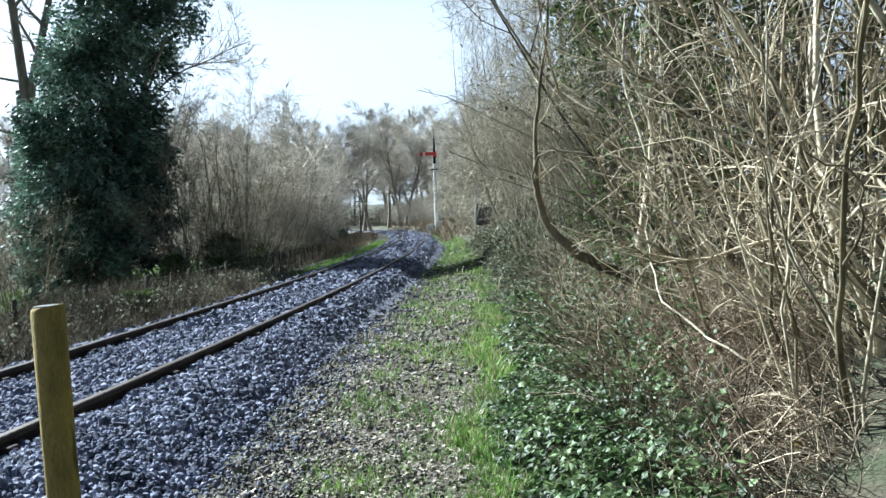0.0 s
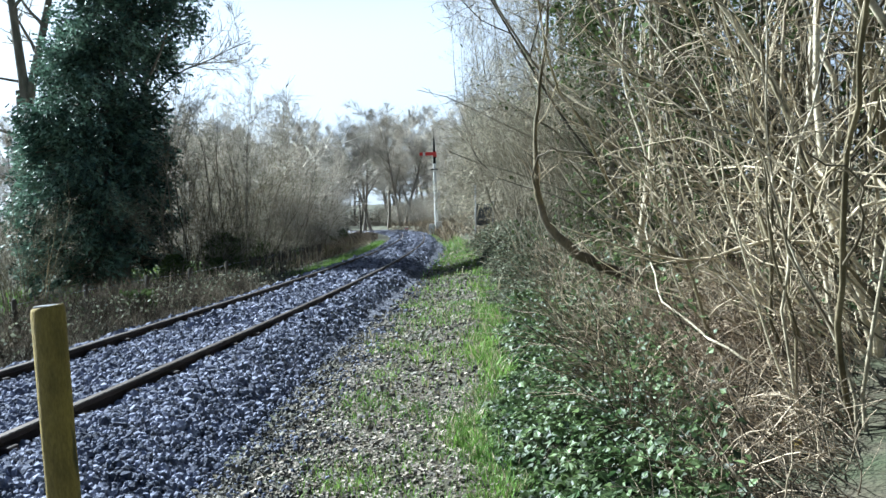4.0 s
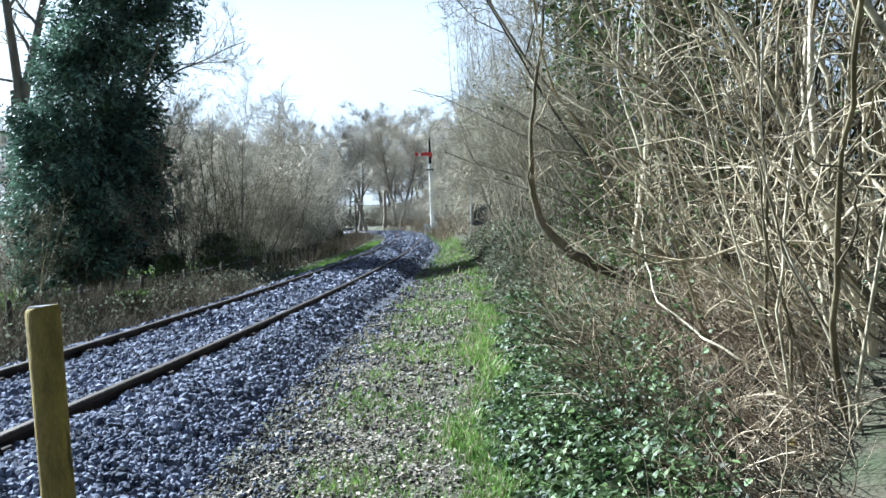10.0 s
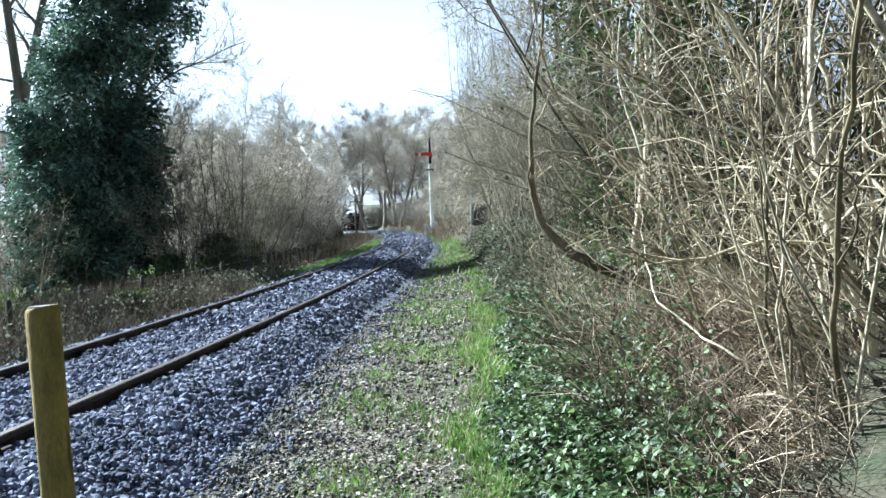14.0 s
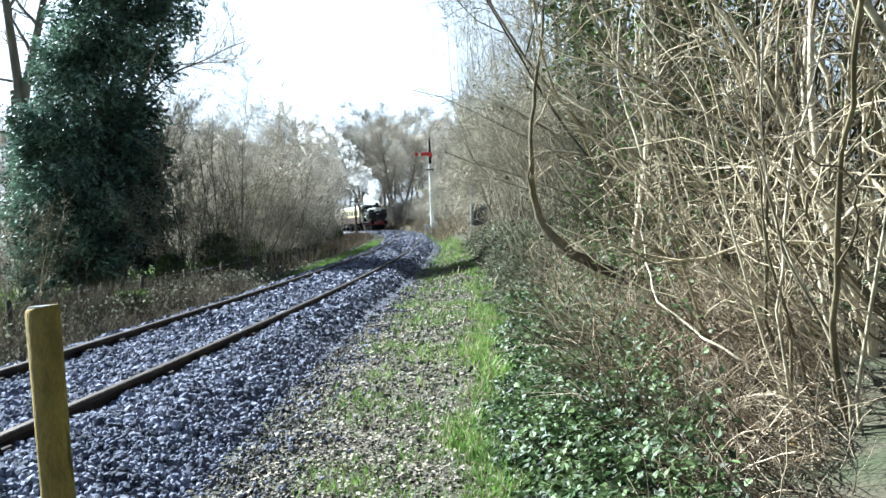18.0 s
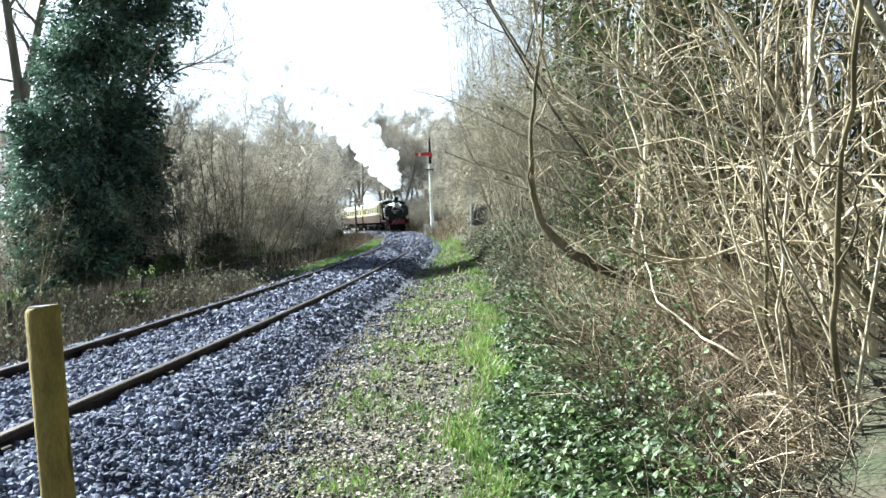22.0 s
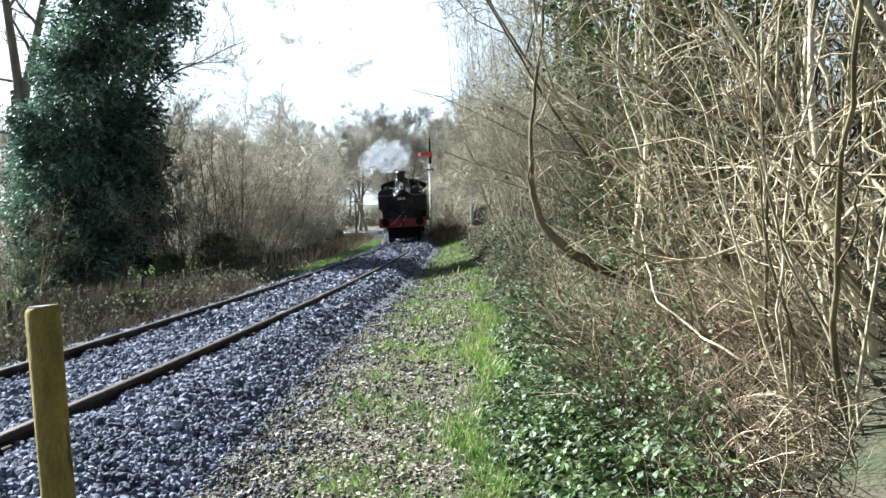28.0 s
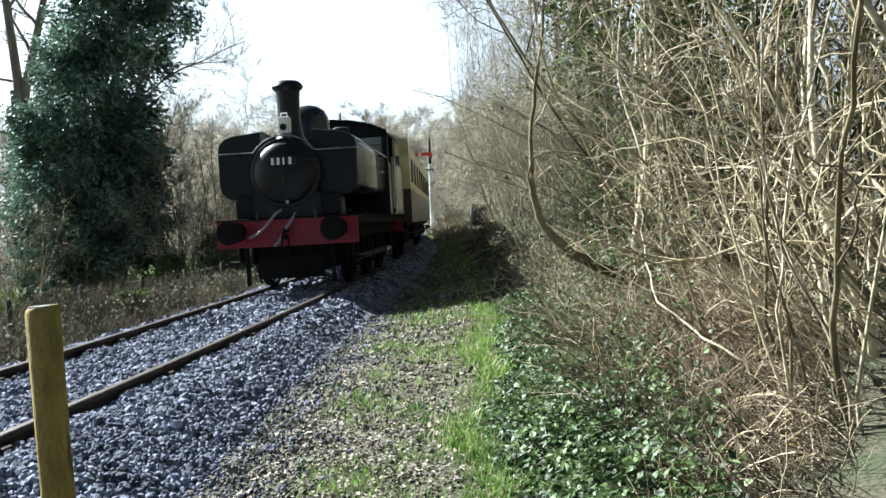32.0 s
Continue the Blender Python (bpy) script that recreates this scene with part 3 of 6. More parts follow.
    P = shoots(rng, np.zeros((7, 3)), np.stack([rng.normal(0, 0.3, 7), rng.normal(0, 0.3, 7), np.ones(7)], 1), np.full(7, 1.3), 6, 0.1, 0.0)
    child("branchwork", mesh_from("branchwork", *tubes(P, np.full((7, 6), 0.015), 4), M_BARK, True), first)
    for k, (y, d, s) in enumerate(((31.5, -4.9, 0.8), (28.5, -4.4, 0.5), (34.5, -4.3, 0.5), (24.5, -4.6, 0.6), (27, -5.2, 1.1), (66, -6.5, 0.8), (85, -6.3, 0.9),
                                   (29.6, -5.6, 1.0), (24.2, -5.8, 0.8), (33, -5.8, 1.1))):
        x, yy = off_line(y, d)
        (place if k == 0 else placed_copy)(first, float(x), float(yy), k * 77, 0.05, s)


def tall_trees():
    kinds = []
    for k in range(7):
        rng = np.random.default_rng(200 + k)
        slim = k > 3
        m = 2 if k == 3 else 1
        base = np.zeros((m, 3)) + np.array([[0.0, 0, 0], [0.5, 0.2, 0]])[:m]
        way = np.array([[(-0.28, 0.0, 0.05, -0.12, 0.0, 0.04, -0.03)[k], 0.05, 1], [0.2, 0, 1]])[:m]
        ob, _ = woody("bare_tree", rng, base, way, np.full(m, 13.0), np.full(m, 0.085 if slim else 0.22),
                      [(18 if slim else 15, 0.3, 0.30 if slim else 0.42, 0.9, 6, 4, 0.12, 0.05), (9, 0.12, 0.5, 1.0, 4, 3, 0.16, 0.03), (11, 0.15, 0.5, 1.0, 3, 3, 0.2, 0.02) if slim else (20, 0.0, 0.8, 1.05, 2, 3, 0.2, 0.02)], (M_BARK, M_HAZYTWIG),
                      "slender leafless tree above the thicket" if slim else "tall leafless tree beyond the bend", "tree", 0.05, 0.03, group="trees in the thicket" if slim else "woods beyond the bend",
                      least=0.008 if slim else 0.017, tip=0.06)
        kinds.append(ob)
    spots = [(-10.5, 118, 1.15, 0), (-8.3, 122, 1.2, 20), (-12.5, 128, 1.3, 340), (-6.2, 116, 1.15, 10), (-14, 150, 1.3, 90), (-22, 150, 1.2, 30), (-18, 165, 1.3, 70), (-8, 145, 1.25, 120),
             (-2.5, 120, 1.15, 60), (1, 105, 0.95, 150), (-2, 138, 1.25, 210), (3.5, 90, 0.85, 20), (5, 118, 1.1, 280), (-30, 160, 1.2, 140), (-36, 150, 1.1, 10), (-26, 132, 0.95, 300),
             (-31, 115, 0.9, 100), (-36, 138, 1.05, 200), (-26, 100, 0.85, 50), (-29, 88, 0.8, 20), (-22, 84, 0.85, 250), (-20, 62, 0.80, 130), (-15, 45, 0.62, 10), (-7.2, 30.5, 0.55, 80), (-14.5, 58, 0.75, 75),
             (-13, 70, 0.78, 33), (-10.5, 52, 0.62, 200), (-9.2, 38, 0.56, 310), (-8.9, 28.2, 0.46, 20), (-8.2, 33, 0.5, 200), (-10.2, 35, 0.55, 120), (-8.6, 42, 0.6, 260), (-11.5, 47, 0.62, 330), (-12, 64, 0.8, 150), (-15, 80, 0.85, 15), (-17, 92, 0.95, 45), (-13.5, 104, 0.9, 95), (-19, 108, 1.0, 165), (-42, 120, 1.0, 20), (-50, 150, 1.2, 60), (-27, 55, 0.7, 10), (-33, 60, 0.7, 90), (-22, 40, 0.6, 130), (0.5, 150, 1.2, 5), (7, 140, 1.2, 33)]
    used = set()
    for i, (x, y, s, rz) in enumerate(spots):
        k = (i % 4) if y > 75 else 4 + i % 3
        (placed_copy if k in used else place)(kinds[k], x, y, rz, 0.1, s)
        used.add(k)
    rng = np.random.default_rng(18)
    for k in range(26):
        x, y = rng.uniform(-75, 30), rng.uniform(150, 205)
        placed_copy(kinds[k % 4], x, y, rng.uniform(0, 360), 0.1, rng.uniform(1.0, 1.5))
    for k in range(60):
        y = rng.uniform(62, 140)
        x, yy = off_line(y, -15.0 - 24 * rng.random() ** 1.3 - 4 * float(smooth(80, 110, y)))
        placed_copy(kinds[k % 4], float(x), float(yy), rng.uniform(0, 360), 0.1, rng.uniform(0.72, 0.92) * np.interp(y, (60, 130), (0.92, 1.2)))
    # brush under the trees
    rng = np.random.default_rng(19)
    brush = []
    for lo, hi, n, size in ((58, 100, 5200, 0.020), (100, 190, 7000, 0.034)):
        y = rng.uniform(lo, hi, n)
        x, yy = off_line(y, np.where((rng.random(n) < 0.62) | (y < 105), -8.0 - 45 * rng.random(n) ** 1.4, 7.0 + 40 * rng.random(n) ** 1.5))
        P = shoots(rng, np.stack([x, yy, ground_z(x, yy) - 0.1], 1), np.stack([rng.normal(0, 0.4, n), rng.normal(0, 0.4, n), np.ones(n)], 1), rng.uniform(1.2, 4.2, n), 4, 0.16, 0.02)
        R = np.full((n, 4), size) * np.linspace(1, 0.4, 4)[None]
        brush.append(tubes(P, R, 3))
        P, R = spawn(rng, P, R, 5, 0.2, 1.0, 0.5, 1.1, 2, 0.2, 0.0, 0.7, size * 0.6)
        brush.append(tubes(P, R, 3))
    tagged(new("woodland_brush", mesh_from("woodland_brush", *merged(brush), M_WEED, True)), "tangled leafless brush under the distant trees", "undergrowth", kind="stuff")
    # tree behind the conifer, seen past its edge
    rng = np.random.default_rng(230)
    ob, _ = woody("bare_ash_tree", rng, [(0, 0, 0), (-0.02, 0, 6.8), (0.02, 0, 6.9), (0.02, 0.1, 5.6), (-0.1, 0, 7.6), (0, 0, 5.6), (0, 0, 4.2)],
                  [(-0.005, 0, 1), (-0.10, 0.0, 1), (0.26, 0.1, 1), (0.5, 0.25, 1), (-1, 0.1, 0.2), (-1, 0, 0.3), (-1, 0.1, 0.05)], [7.3, 6.5, 6.0, 6.5, 3.4, 3.0, 2.6], [0.30, 0.18, 0.17, 0.11, 0.05, 0.06, 0.05],
                  [(9, 0.2, 0.36, 0.8, 7, 5, 0.1, 0.05), (7, 0.2, 0.45, 0.8, 5, 3, 0.12, 0.03), (5, 0.2, 0.5, 0.8, 4, 3, 0.12, 0.02)], (M_BARK, M_TWIG),
                  "leafless forked tree with grey bark behind the conifer", "tree", 0.009, 0.012, sides=9, least=0.004, tip=0.5)
    place(ob, -16.85, 34.5, 0, 0.1, 1.15)
    rng = np.random.default_rng(232)
    ob, _ = woody("bare_ash_tree", rng, [(0, 0, 0), (0, 0, 5.6), (0, 0, 6.4)], [(0.02, 0, 1), (1, -0.1, 0.30), (1, 0, 0.55)], [9.5, 6.3, 5.0], [0.13, 0.055, 0.045],
                  [(14, 0.3, 0.34, 0.8, 7, 4, 0.14, 0.05), (7, 0.2, 0.5, 0.9, 5, 3, 0.16, 0.03), (4, 0.2, 0.5, 0.8, 4, 3, 0.12, 0.02)], (M_BARK, M_TWIG),
                  "leafless tree whose long limb reaches past the conifer", "tree", 0.09, 0.0, sides=7, least=0.007, tip=0.2)
    place(ob, -12.8, 32.0, 0, 0.1, 1.14)


def conifer(name, seed, height, x, y, label):
    """A cypress whose top leans to one side: drooping sprays hang in clumps on its limbs."""
    rng = np.random.default_rng(seed)
    top = tagged(new(name), label, "conifer")

    def axis(h):
        return 0.02 * h + 1.45 * smooth(0.40, 0.85, h / height)
    h = np.linspace(0, height * 0.9, 16)
    P = np.stack([np.stack([axis(h) + 0.35, 0.05 * np.sin(h), h], 1), np.stack([axis(h) * 0.8 - 0.2, 0.3 + 0.04 * h, h * 0.93], 1), np.stack([axis(h) * 1.15 + 0.75, 0.2 - 0.02 * h, h * 0.9], 1)])
    for k, r in enumerate((0.19, 0.13, 0.11)):
        child("trunk", mesh_from("trunk", *tubes(P[k:k + 1], r * np.linspace(1, 0.15, 16)[None], 8), M_BARK, True), top, "dark stringy trunk")
    nb = 520
    h = height * rng.uniform(0.03, 0.91, nb) ** 0.95
    a = rng.uniform(0, 2 * np.pi, nb)
    wide = np.interp(h / height, (0, 0.1, 0.4, 0.62, 0.82, 0.91), (2.5, 2.55, 2.25, 2.1, 1.85, 0.4))
    wide = wide * rng.uniform(0.55, 1.08, nb) * (1 + 0.10 * np.sin(3 * a + h * 1.9)) * (1 + 0.16 * np.maximum(np.cos(a), 0) * smooth(0.6, 0.7, h / height) * smooth(0.92, 0.8, h / height))
    # a thin place in the upper crown, where the sky shows
    thin = (np.cos(a) > -0.35) & (h / height > 0.50) & (h / height < 0.84) & (rng.random(nb) < 0.45)
    h, a, wide = h[~thin], a[~thin], wide[~thin]
    nb = len(h)
    base = np.stack([axis(h), np.zeros(nb), h], 1)
    B = shoots(rng, base, np.stack([np.cos(a), np.sin(a), rng.uniform(0.1, 0.6, nb)], 1), wide, 8, 0.06, -0.05)
    child("limb_whorl", mesh_from("limb_whorl", *tubes(B, 0.024 * np.linspace(1, 0.25, 8)[None].repeat(nb, 0), 4), M_BARK, True), top)
    # clumps on the outer limbs, each of many fronds that hang out and down
    nc = nb * 6
    idx = np.repeat(np.arange(nb), 6)
    t = rng.beta(2.2, 0.9, nc) * 6.99
    i = t.astype(int)
    f = (t - i)[:, None]
    centre = B[idx, i] * (1 - f) + B[idx, i + 1] * f + rng.normal(0, 0.12, (nc, 3))
    away = unit(np.stack([np.cos(a[idx]), np.sin(a[idx]), np.full(nc, -0.45)], 1) + rng.normal(0, 0.35, (nc, 3)))
    each = 27
    pos = np.repeat(centre, each, 0) + rng.normal(0, 1, (nc * each, 3)) * np.array([0.12, 0.12, 0.17])
    out = unit(np.repeat(away, each, 0) + rng.normal(0, 0.42, (nc * each, 3)))
    zz = unit(np.cross(out, rng.normal(0, 1, out.shape)))
    rot = np.stack([np.cross(out, zz), out, zz], -1)
    child("crown", mesh_from("crown", *strew(*FROND, pos, rot, rng.uniform(0.09, 0.20, len(pos))), M_CONIFER), top, "dark blue-green drooping scale foliage with gaps")
    return place(top, x, y, 0, 0.1, 1.15)


def hazel_stools():
    """The near coppice, whose pale stems lean out towards the path."""
    rows = [(2.06, 4.4, 7, 3.3, -0.30, 0.016), (2.72, 5.2, 9, 4.3, -0.44, 0.020), (3.25, 6.0, 9, 4.9, -0.46, 0.022), (2.45, 7.3, 4, 4.4, -0.28, 0.017), (3.5, 7.6, 7, 5.4, -0.42, 0.023),
            (3.3, 9.2, 6, 5.2, -0.36, 0.022), (3.75, 6.5, 8, 5.2, -0.36, 0.026), (4.5, 7.2, 7, 5.8, -0.44, 0.030), (2.6, 5.0, 7, 2.9, -1.25, 0.010), (3.1, 6.4, 7, 3.8, -1.15, 0.012), (3.6, 8.0, 6, 4.2, -1.0, 0.013),
            (2.35, 4.9, 9, 2.3, -0.95, 0.008), (2.95, 5.6, 10, 3.0, -0.92, 0.010), (2.3, 6.2, 8, 2.6, -0.92, 0.009)]
    for j, (x, y, m, length, lean, r) in enumerate(rows):
        rng = np.random.default_rng(300 + j)
        arching = lean < -0.9
        base = np.stack([rng.normal(0, 0.5 if arching else 0.22, m), rng.normal(0, 0.45 if arching else 0.3, m), np.zeros(m)], 1)
        way = np.stack([lean * rng.uniform(0.35, 1.4, m), rng.normal(0.05, 0.14, m), np.ones(m)], 1)
        # these stools stand as silhouettes: backlight drawn as darker bark and twigs
        dark = j in (4, 7)
        ob, _ = woody("hazel_stool", rng, base, way, length * rng.uniform(0.6, 1.12, m), r * rng.uniform(0.55, 1.8, m),
                      [(6, 0.12, 0.42, 1.0, 11, 5, 0.2, 0.0), (4, 0.1, 0.40, 1.1, 7, 3, 0.24, 0.0), (1, 0.2, 0.45, 1.0, 4, 3, 0.2, 0.0)],
                      ((M_HAZELDARK, M_LEANBARK) if dark else (M_HAZEL, M_HAZEL, M_HAZELDARK), M_SHADETWIG if dark else M_HAZELTWIG),
                      "coppiced shrub of pale arching leafless stems by the path", "shrub", 0.14, 0.03 if arching else 0.018, n=16, sides=8, trunk="stem", crown="twig_spray", group="coppice beside the path", each=True, least=0.0026,
                      keep=lambda P, x=x, y=y: (P[:, :, 0] + x > 0.11 * (P[:, :, 1] + y) + 0.05).all(1) & ((P.shape[1] == 16) | (~((P[:, :, 0] + x > 0.485 * (P[:, :, 1] + y)) & (P[:, :, 2] < 0.4) & (P[:, :, 1] + y < 5.9)).any(1) & (P[:, :, 2].min(1) > np.interp(y, (5.5, 8), (0.28, 0.12))))))
        place(ob, x, y, 0, 0.06)


def hedge_right():
    """The hedge along the path: dense bare shrubs."""
    kinds = []
    for k in range(7):
        rng = np.random.default_rng(400 + k)
        far = k > 3
        m = 8 if far else 7
        base, way = multi_stem(rng, m, 0.5, 0.36 if far else 0.34)
        way[:, 0] -= 0.05
        lv = ([(9, 0.1, 0.45, 1.2, 5, 3, 0.22, 0.0), (11, 0.1, 0.6, 1.2, 2, 3, 0.25, 0.0)] if far else
              [(6, 0.1, 0.40, 1.0, 7, 4, 0.2, 0.0), (4, 0.12, 0.40, 1.15, 6, 3, 0.24, 0.0), (2, 0.2, 0.5, 1.1, 4, 3, 0.18, 0.0)])
        # near shrubs get the shade-darkened twigs, far ones the paler kind
        ob, _ = woody("bare_hedge_shrub", rng, base, way, rng.uniform(2.4, 5.2, m), rng.uniform(0.006, 0.014, m) if far else rng.uniform(0.009, 0.024, m), lv, ((M_HEDGEBARK, M_TWIG) if far else (M_HAZELDARK if k % 2 else M_HEDGEBARK, M_SHADETWIG)),
                      "dense leafless hedge shrub with buff twigs", "shrub", 0.2 if far else 0.15, 0.005, n=10, sides=5, trunk="branchwork", crown="twig_spray", group="hedge along the path", least=0.0075 if far else 0.0028)
        kinds.append(ob)
    rng = np.random.default_rng(41)
    used = set()
    for y in np.arange(8.6, 74, 1.7):
        for row in range(2):
            x = ivy_edge(y) + np.interp(y, (8, 12, 20, 34, 44, 60, 74), (2.4, 2.8, 2.9, 3.1, 2.9, 3.1, 4.2)) + row * 1.5 + rng.uniform(-0.2, 0.4)
            s = rng.uniform(0.85, 1.25) * (1 + 0.12 * row) * (1 + 0.006 * min(y, 45))
            k = int(rng.integers(0, 4)) if y < 26 else 4 + int(rng.integers(0, 3))
            (placed_copy if k in used else place)(kinds[k], float(x), float(y + rng.uniform(-0.5, 0.5)), rng.uniform(-70, 70), 0.06, s)
            used.add(k)

    for k, (x, y) in enumerate(((5.0, 9.2), (4.2, 10.6), (5.2, 11.6), (5.6, 13.6), (4.4, 13.4), (6.4, 16.5), (5.0, 17.5))):
        placed_copy(kinds[k % 4], x, y, 70 * k, 0.06, 1.15 + 0.1 * (k % 3))
    rng = np.random.default_rng(440)
    ob = None
    for k, (x, y, s, turn) in enumerate(((2.15, 12.6, 1.0, 0), (1.95, 15.5, 1.05, 120), (2.2, 18.5, 1.1, 250), (2.0, 22.5, 1.15, 60), (2.6, 10.6, 0.95, 200), (2.2, 28, 1.25, 20), (1.75, 13.8, 0.8, 90), (1.7, 17.2, 0.85, 300), (1.75, 20.3, 0.9, 180), (1.8, 25, 1.0, 35), (1.7, 32, 1.1, 140), (2.6, 34, 1.2, 240), (1.6, 39, 1.1, 310), (2.3, 16.6, 0.9, 10), (2.4, 14.6, 0.95, 75), (2.6, 20, 1.1, 200), (2.7, 24, 1.1, 270), (1.4, 15.2, 1.0, 15), (1.5, 19, 1.1, 215), (1.55, 23.6, 1.15, 100), (1.75, 12.2, 0.9, 330), (1.6, 17, 1.05, 160), (1.55, 13, 0.95, 45), (1.4, 16.4, 1.1, 280), (1.5, 21, 1.2, 130), (1.65, 26, 1.25, 10))):
        y = y + 3.5 * float(smooth(14, 11, y))
        x, rz = x + 0.35 + 0.9 * float(smooth(26, 36, y)), (turn % 90) - 45
        if ob is None:
            ob, _ = woody("slender_hedge_tree", rng, [(0, 0, 0), (0.1, 0.1, 0), (-0.1, 0, 0), (0.0, 0.2, 0)], [(-0.42, 0, 1), (-0.12, 0.1, 1), (-0.7, -0.1, 1), (-0.95, 0.1, 1)], [5.8, 5.8, 5.0, 4.2], [0.011, 0.012, 0.008, 0.007],
                          [(15, 0.15, 0.36, 1.0, 7, 4, 0.16, 0.0), (8, 0.1, 0.5, 1.0, 5, 3, 0.2, 0.0), (5, 0.2, 0.55, 1.0, 3, 3, 0.2, 0.0)], (M_HEDGEBARK, M_TWIG),
                          "slender leafless tree leaning out of the hedge", "tree", 0.09, 0.004, group="slender trees in the hedge", least=0.003, keep=lambda P: ((np.hypot(P[:, :, 0], P[:, :, 1]) < 1.75 + 0.1 * (P.shape[1] < 7)) & ((P[:, :, 0] > -0.8) | (P[:, :, 2] > 2.4))).all(1))
            place(ob, x, y, rz, 0.06, s)
        else:
            placed_copy(ob, x, y, rz, 0.06, s)


def ivy_trees():
    rows = [(3.5, 10.5, 9.0, 1), (4.6, 8.0, 9.0, 2), (2.9, 14.5, 9.5, 3), (3.4, 20, 10, 5), (4.4, 28, 11, 6), (6.6, 15.5, 10, 8), (5.0, 17, 10, 9), (4.8, 38, 11, 10),
            (3.3, 17.5, 9, 12), (4.6, 12.0, 9, 13), (2.75, 9.6, 8, 14)]
    for x, y, h, k in rows:
        rng = np.random.default_rng(500 + k)
        top, P = woody("ivy_clad_tree", rng, [(0, 0, 0)], [(-0.06, 0, 1)], [h], [0.13],
                       [(12, 0.25, 0.4, 0.9, 7, 4, 0.12, 0.04), (7, 0.2, 0.45, 0.95, 5, 3, 0.15, 0.02), (4, 0.2, 0.5, 0.95, 4, 3, 0.15, 0.0)], (M_BARK, M_TWIG),
                       "leafless tree with ivy climbing its trunk", "tree", 0.04, 0.03, group="trees behind the hedge", least=0.004, keep=lambda P, x=x, y=y: (P[:, :, 0] > 0.05 * y - x).all(1))
        count = 5600 if y < 20 else 2800
        z = rng.uniform(0.0, h * 0.8, count)
        a = rng.uniform(0, 2 * np.pi, count)
        rad = np.abs(rng.normal(0.2, 0.30 if x < 3.6 else 0.5, count)) * np.interp(z / h, (0, 0.3, 0.75), (1.5, 1.6, 0.8)) * (1 + 0.5 * np.sin(z * 2.7 + a * 2))
        pos = np.stack([np.cos(a) * rad - 0.06 * z, np.sin(a) * rad, z], 1)
        tagged(child("ivy", mesh_from("ivy", *strew(*LEAF, pos, turns(rng, count), rng.uniform(0.045, 0.10, count)), M_IVYTREE), top, "dark glossy climbing ivy leaves"), kind="stuff")
        place(top, x, y, rng.uniform(0, 40), 0.1)


def leaning_tree():
    """The crooked stem that leans out over the path and turns up."""
    top = tagged(new("leaning_hedge_tree"), "crooked leafless stem leaning from the hedge, bark dark below", "tree")
    rng = np.random.default_rng(61)
    ctrl = [np.array([(0.55, 0.2, -0.25), (0.0, 0, 0.12), (-0.6, -0.1, 0.38), (-1.05, -0.1, 0.75), (-1.13, -0.1, 1.25), (-1.1, 0, 1.9), (-0.95, 0, 2.6), (-0.85, 0, 3.5), (-0.8, 0.1, 4.6)]),
            np.array([(0.15, 0.1, -0.2), (-0.02, 0, 0.25), (-0.05, 0, 0.6), (0.05, 0, 1.0), (0.14, 0, 1.5), (0.17, 0, 2.1), (0.19, 0, 2.8), (0.22, 0, 3.7), (0.25, 0, 4.7)])]
    P = np.stack([np.stack([np.interp(np.linspace(0, 8, 33), np.arange(9), c[:, i]) for i in range(3)], 1) for c in ctrl])
    for _ in range(3):
        P[:, 1:-1] = (P[:, :-2] + 2 * P[:, 1:-1] + P[:, 2:]) / 4
    P += rng.normal(0, 0.008, P.shape)
    R = np.stack([np.interp(np.linspace(0, 1, 33), (0, 0.3, 0.6, 1), r) for r in ((0.072, 0.052, 0.021, 0.010), (0.042, 0.036, 0.028, 0.013))])
    lower, upper = tubes(P[:1, :15], R[:1, :15], 9), tubes(P[:1, 14:], R[:1, 14:], 8)
    second_stem = tubes(P[1:], R[1:], 8)
    fine = []
    for k, ratio, sp, n, s, wb in ((18, 0.17, 0.9, 8, 4, 0.16), (7, 0.5, 0.95, 5, 3, 0.2), (4, 0.5, 0.95, 4, 3, 0.2)):
        P, R = spawn(rng, P, R, k, 0.3 if k == 18 else 0.15, 1.0, ratio, sp, n, wb, 0.01, 0.45)
        ok = (P[:, :, 0] + 2.1 > 0.085 * (P[:, :, 1] + 9)).all(1)
        P, R = P[ok], R[ok]
        fine.append(tubes(P, R, s))
    child("trunk", mesh_from("trunk", *lower, M_LEANBARK, True), top, "dark damp leaning trunk")
    child("upper_stem", mesh_from("upper_stem", *upper, M_HAZELDARK, True), top)
    child("second_stem", mesh_from("second_stem", *second_stem, M_HAZEL, True), top, "pale upright second stem")
    child("crown", mesh_from("crown", *merged(fine), M_HAZELTWIG, True), top)
    top.matrix_basis = pose(2.1, 9.0, 0.18)


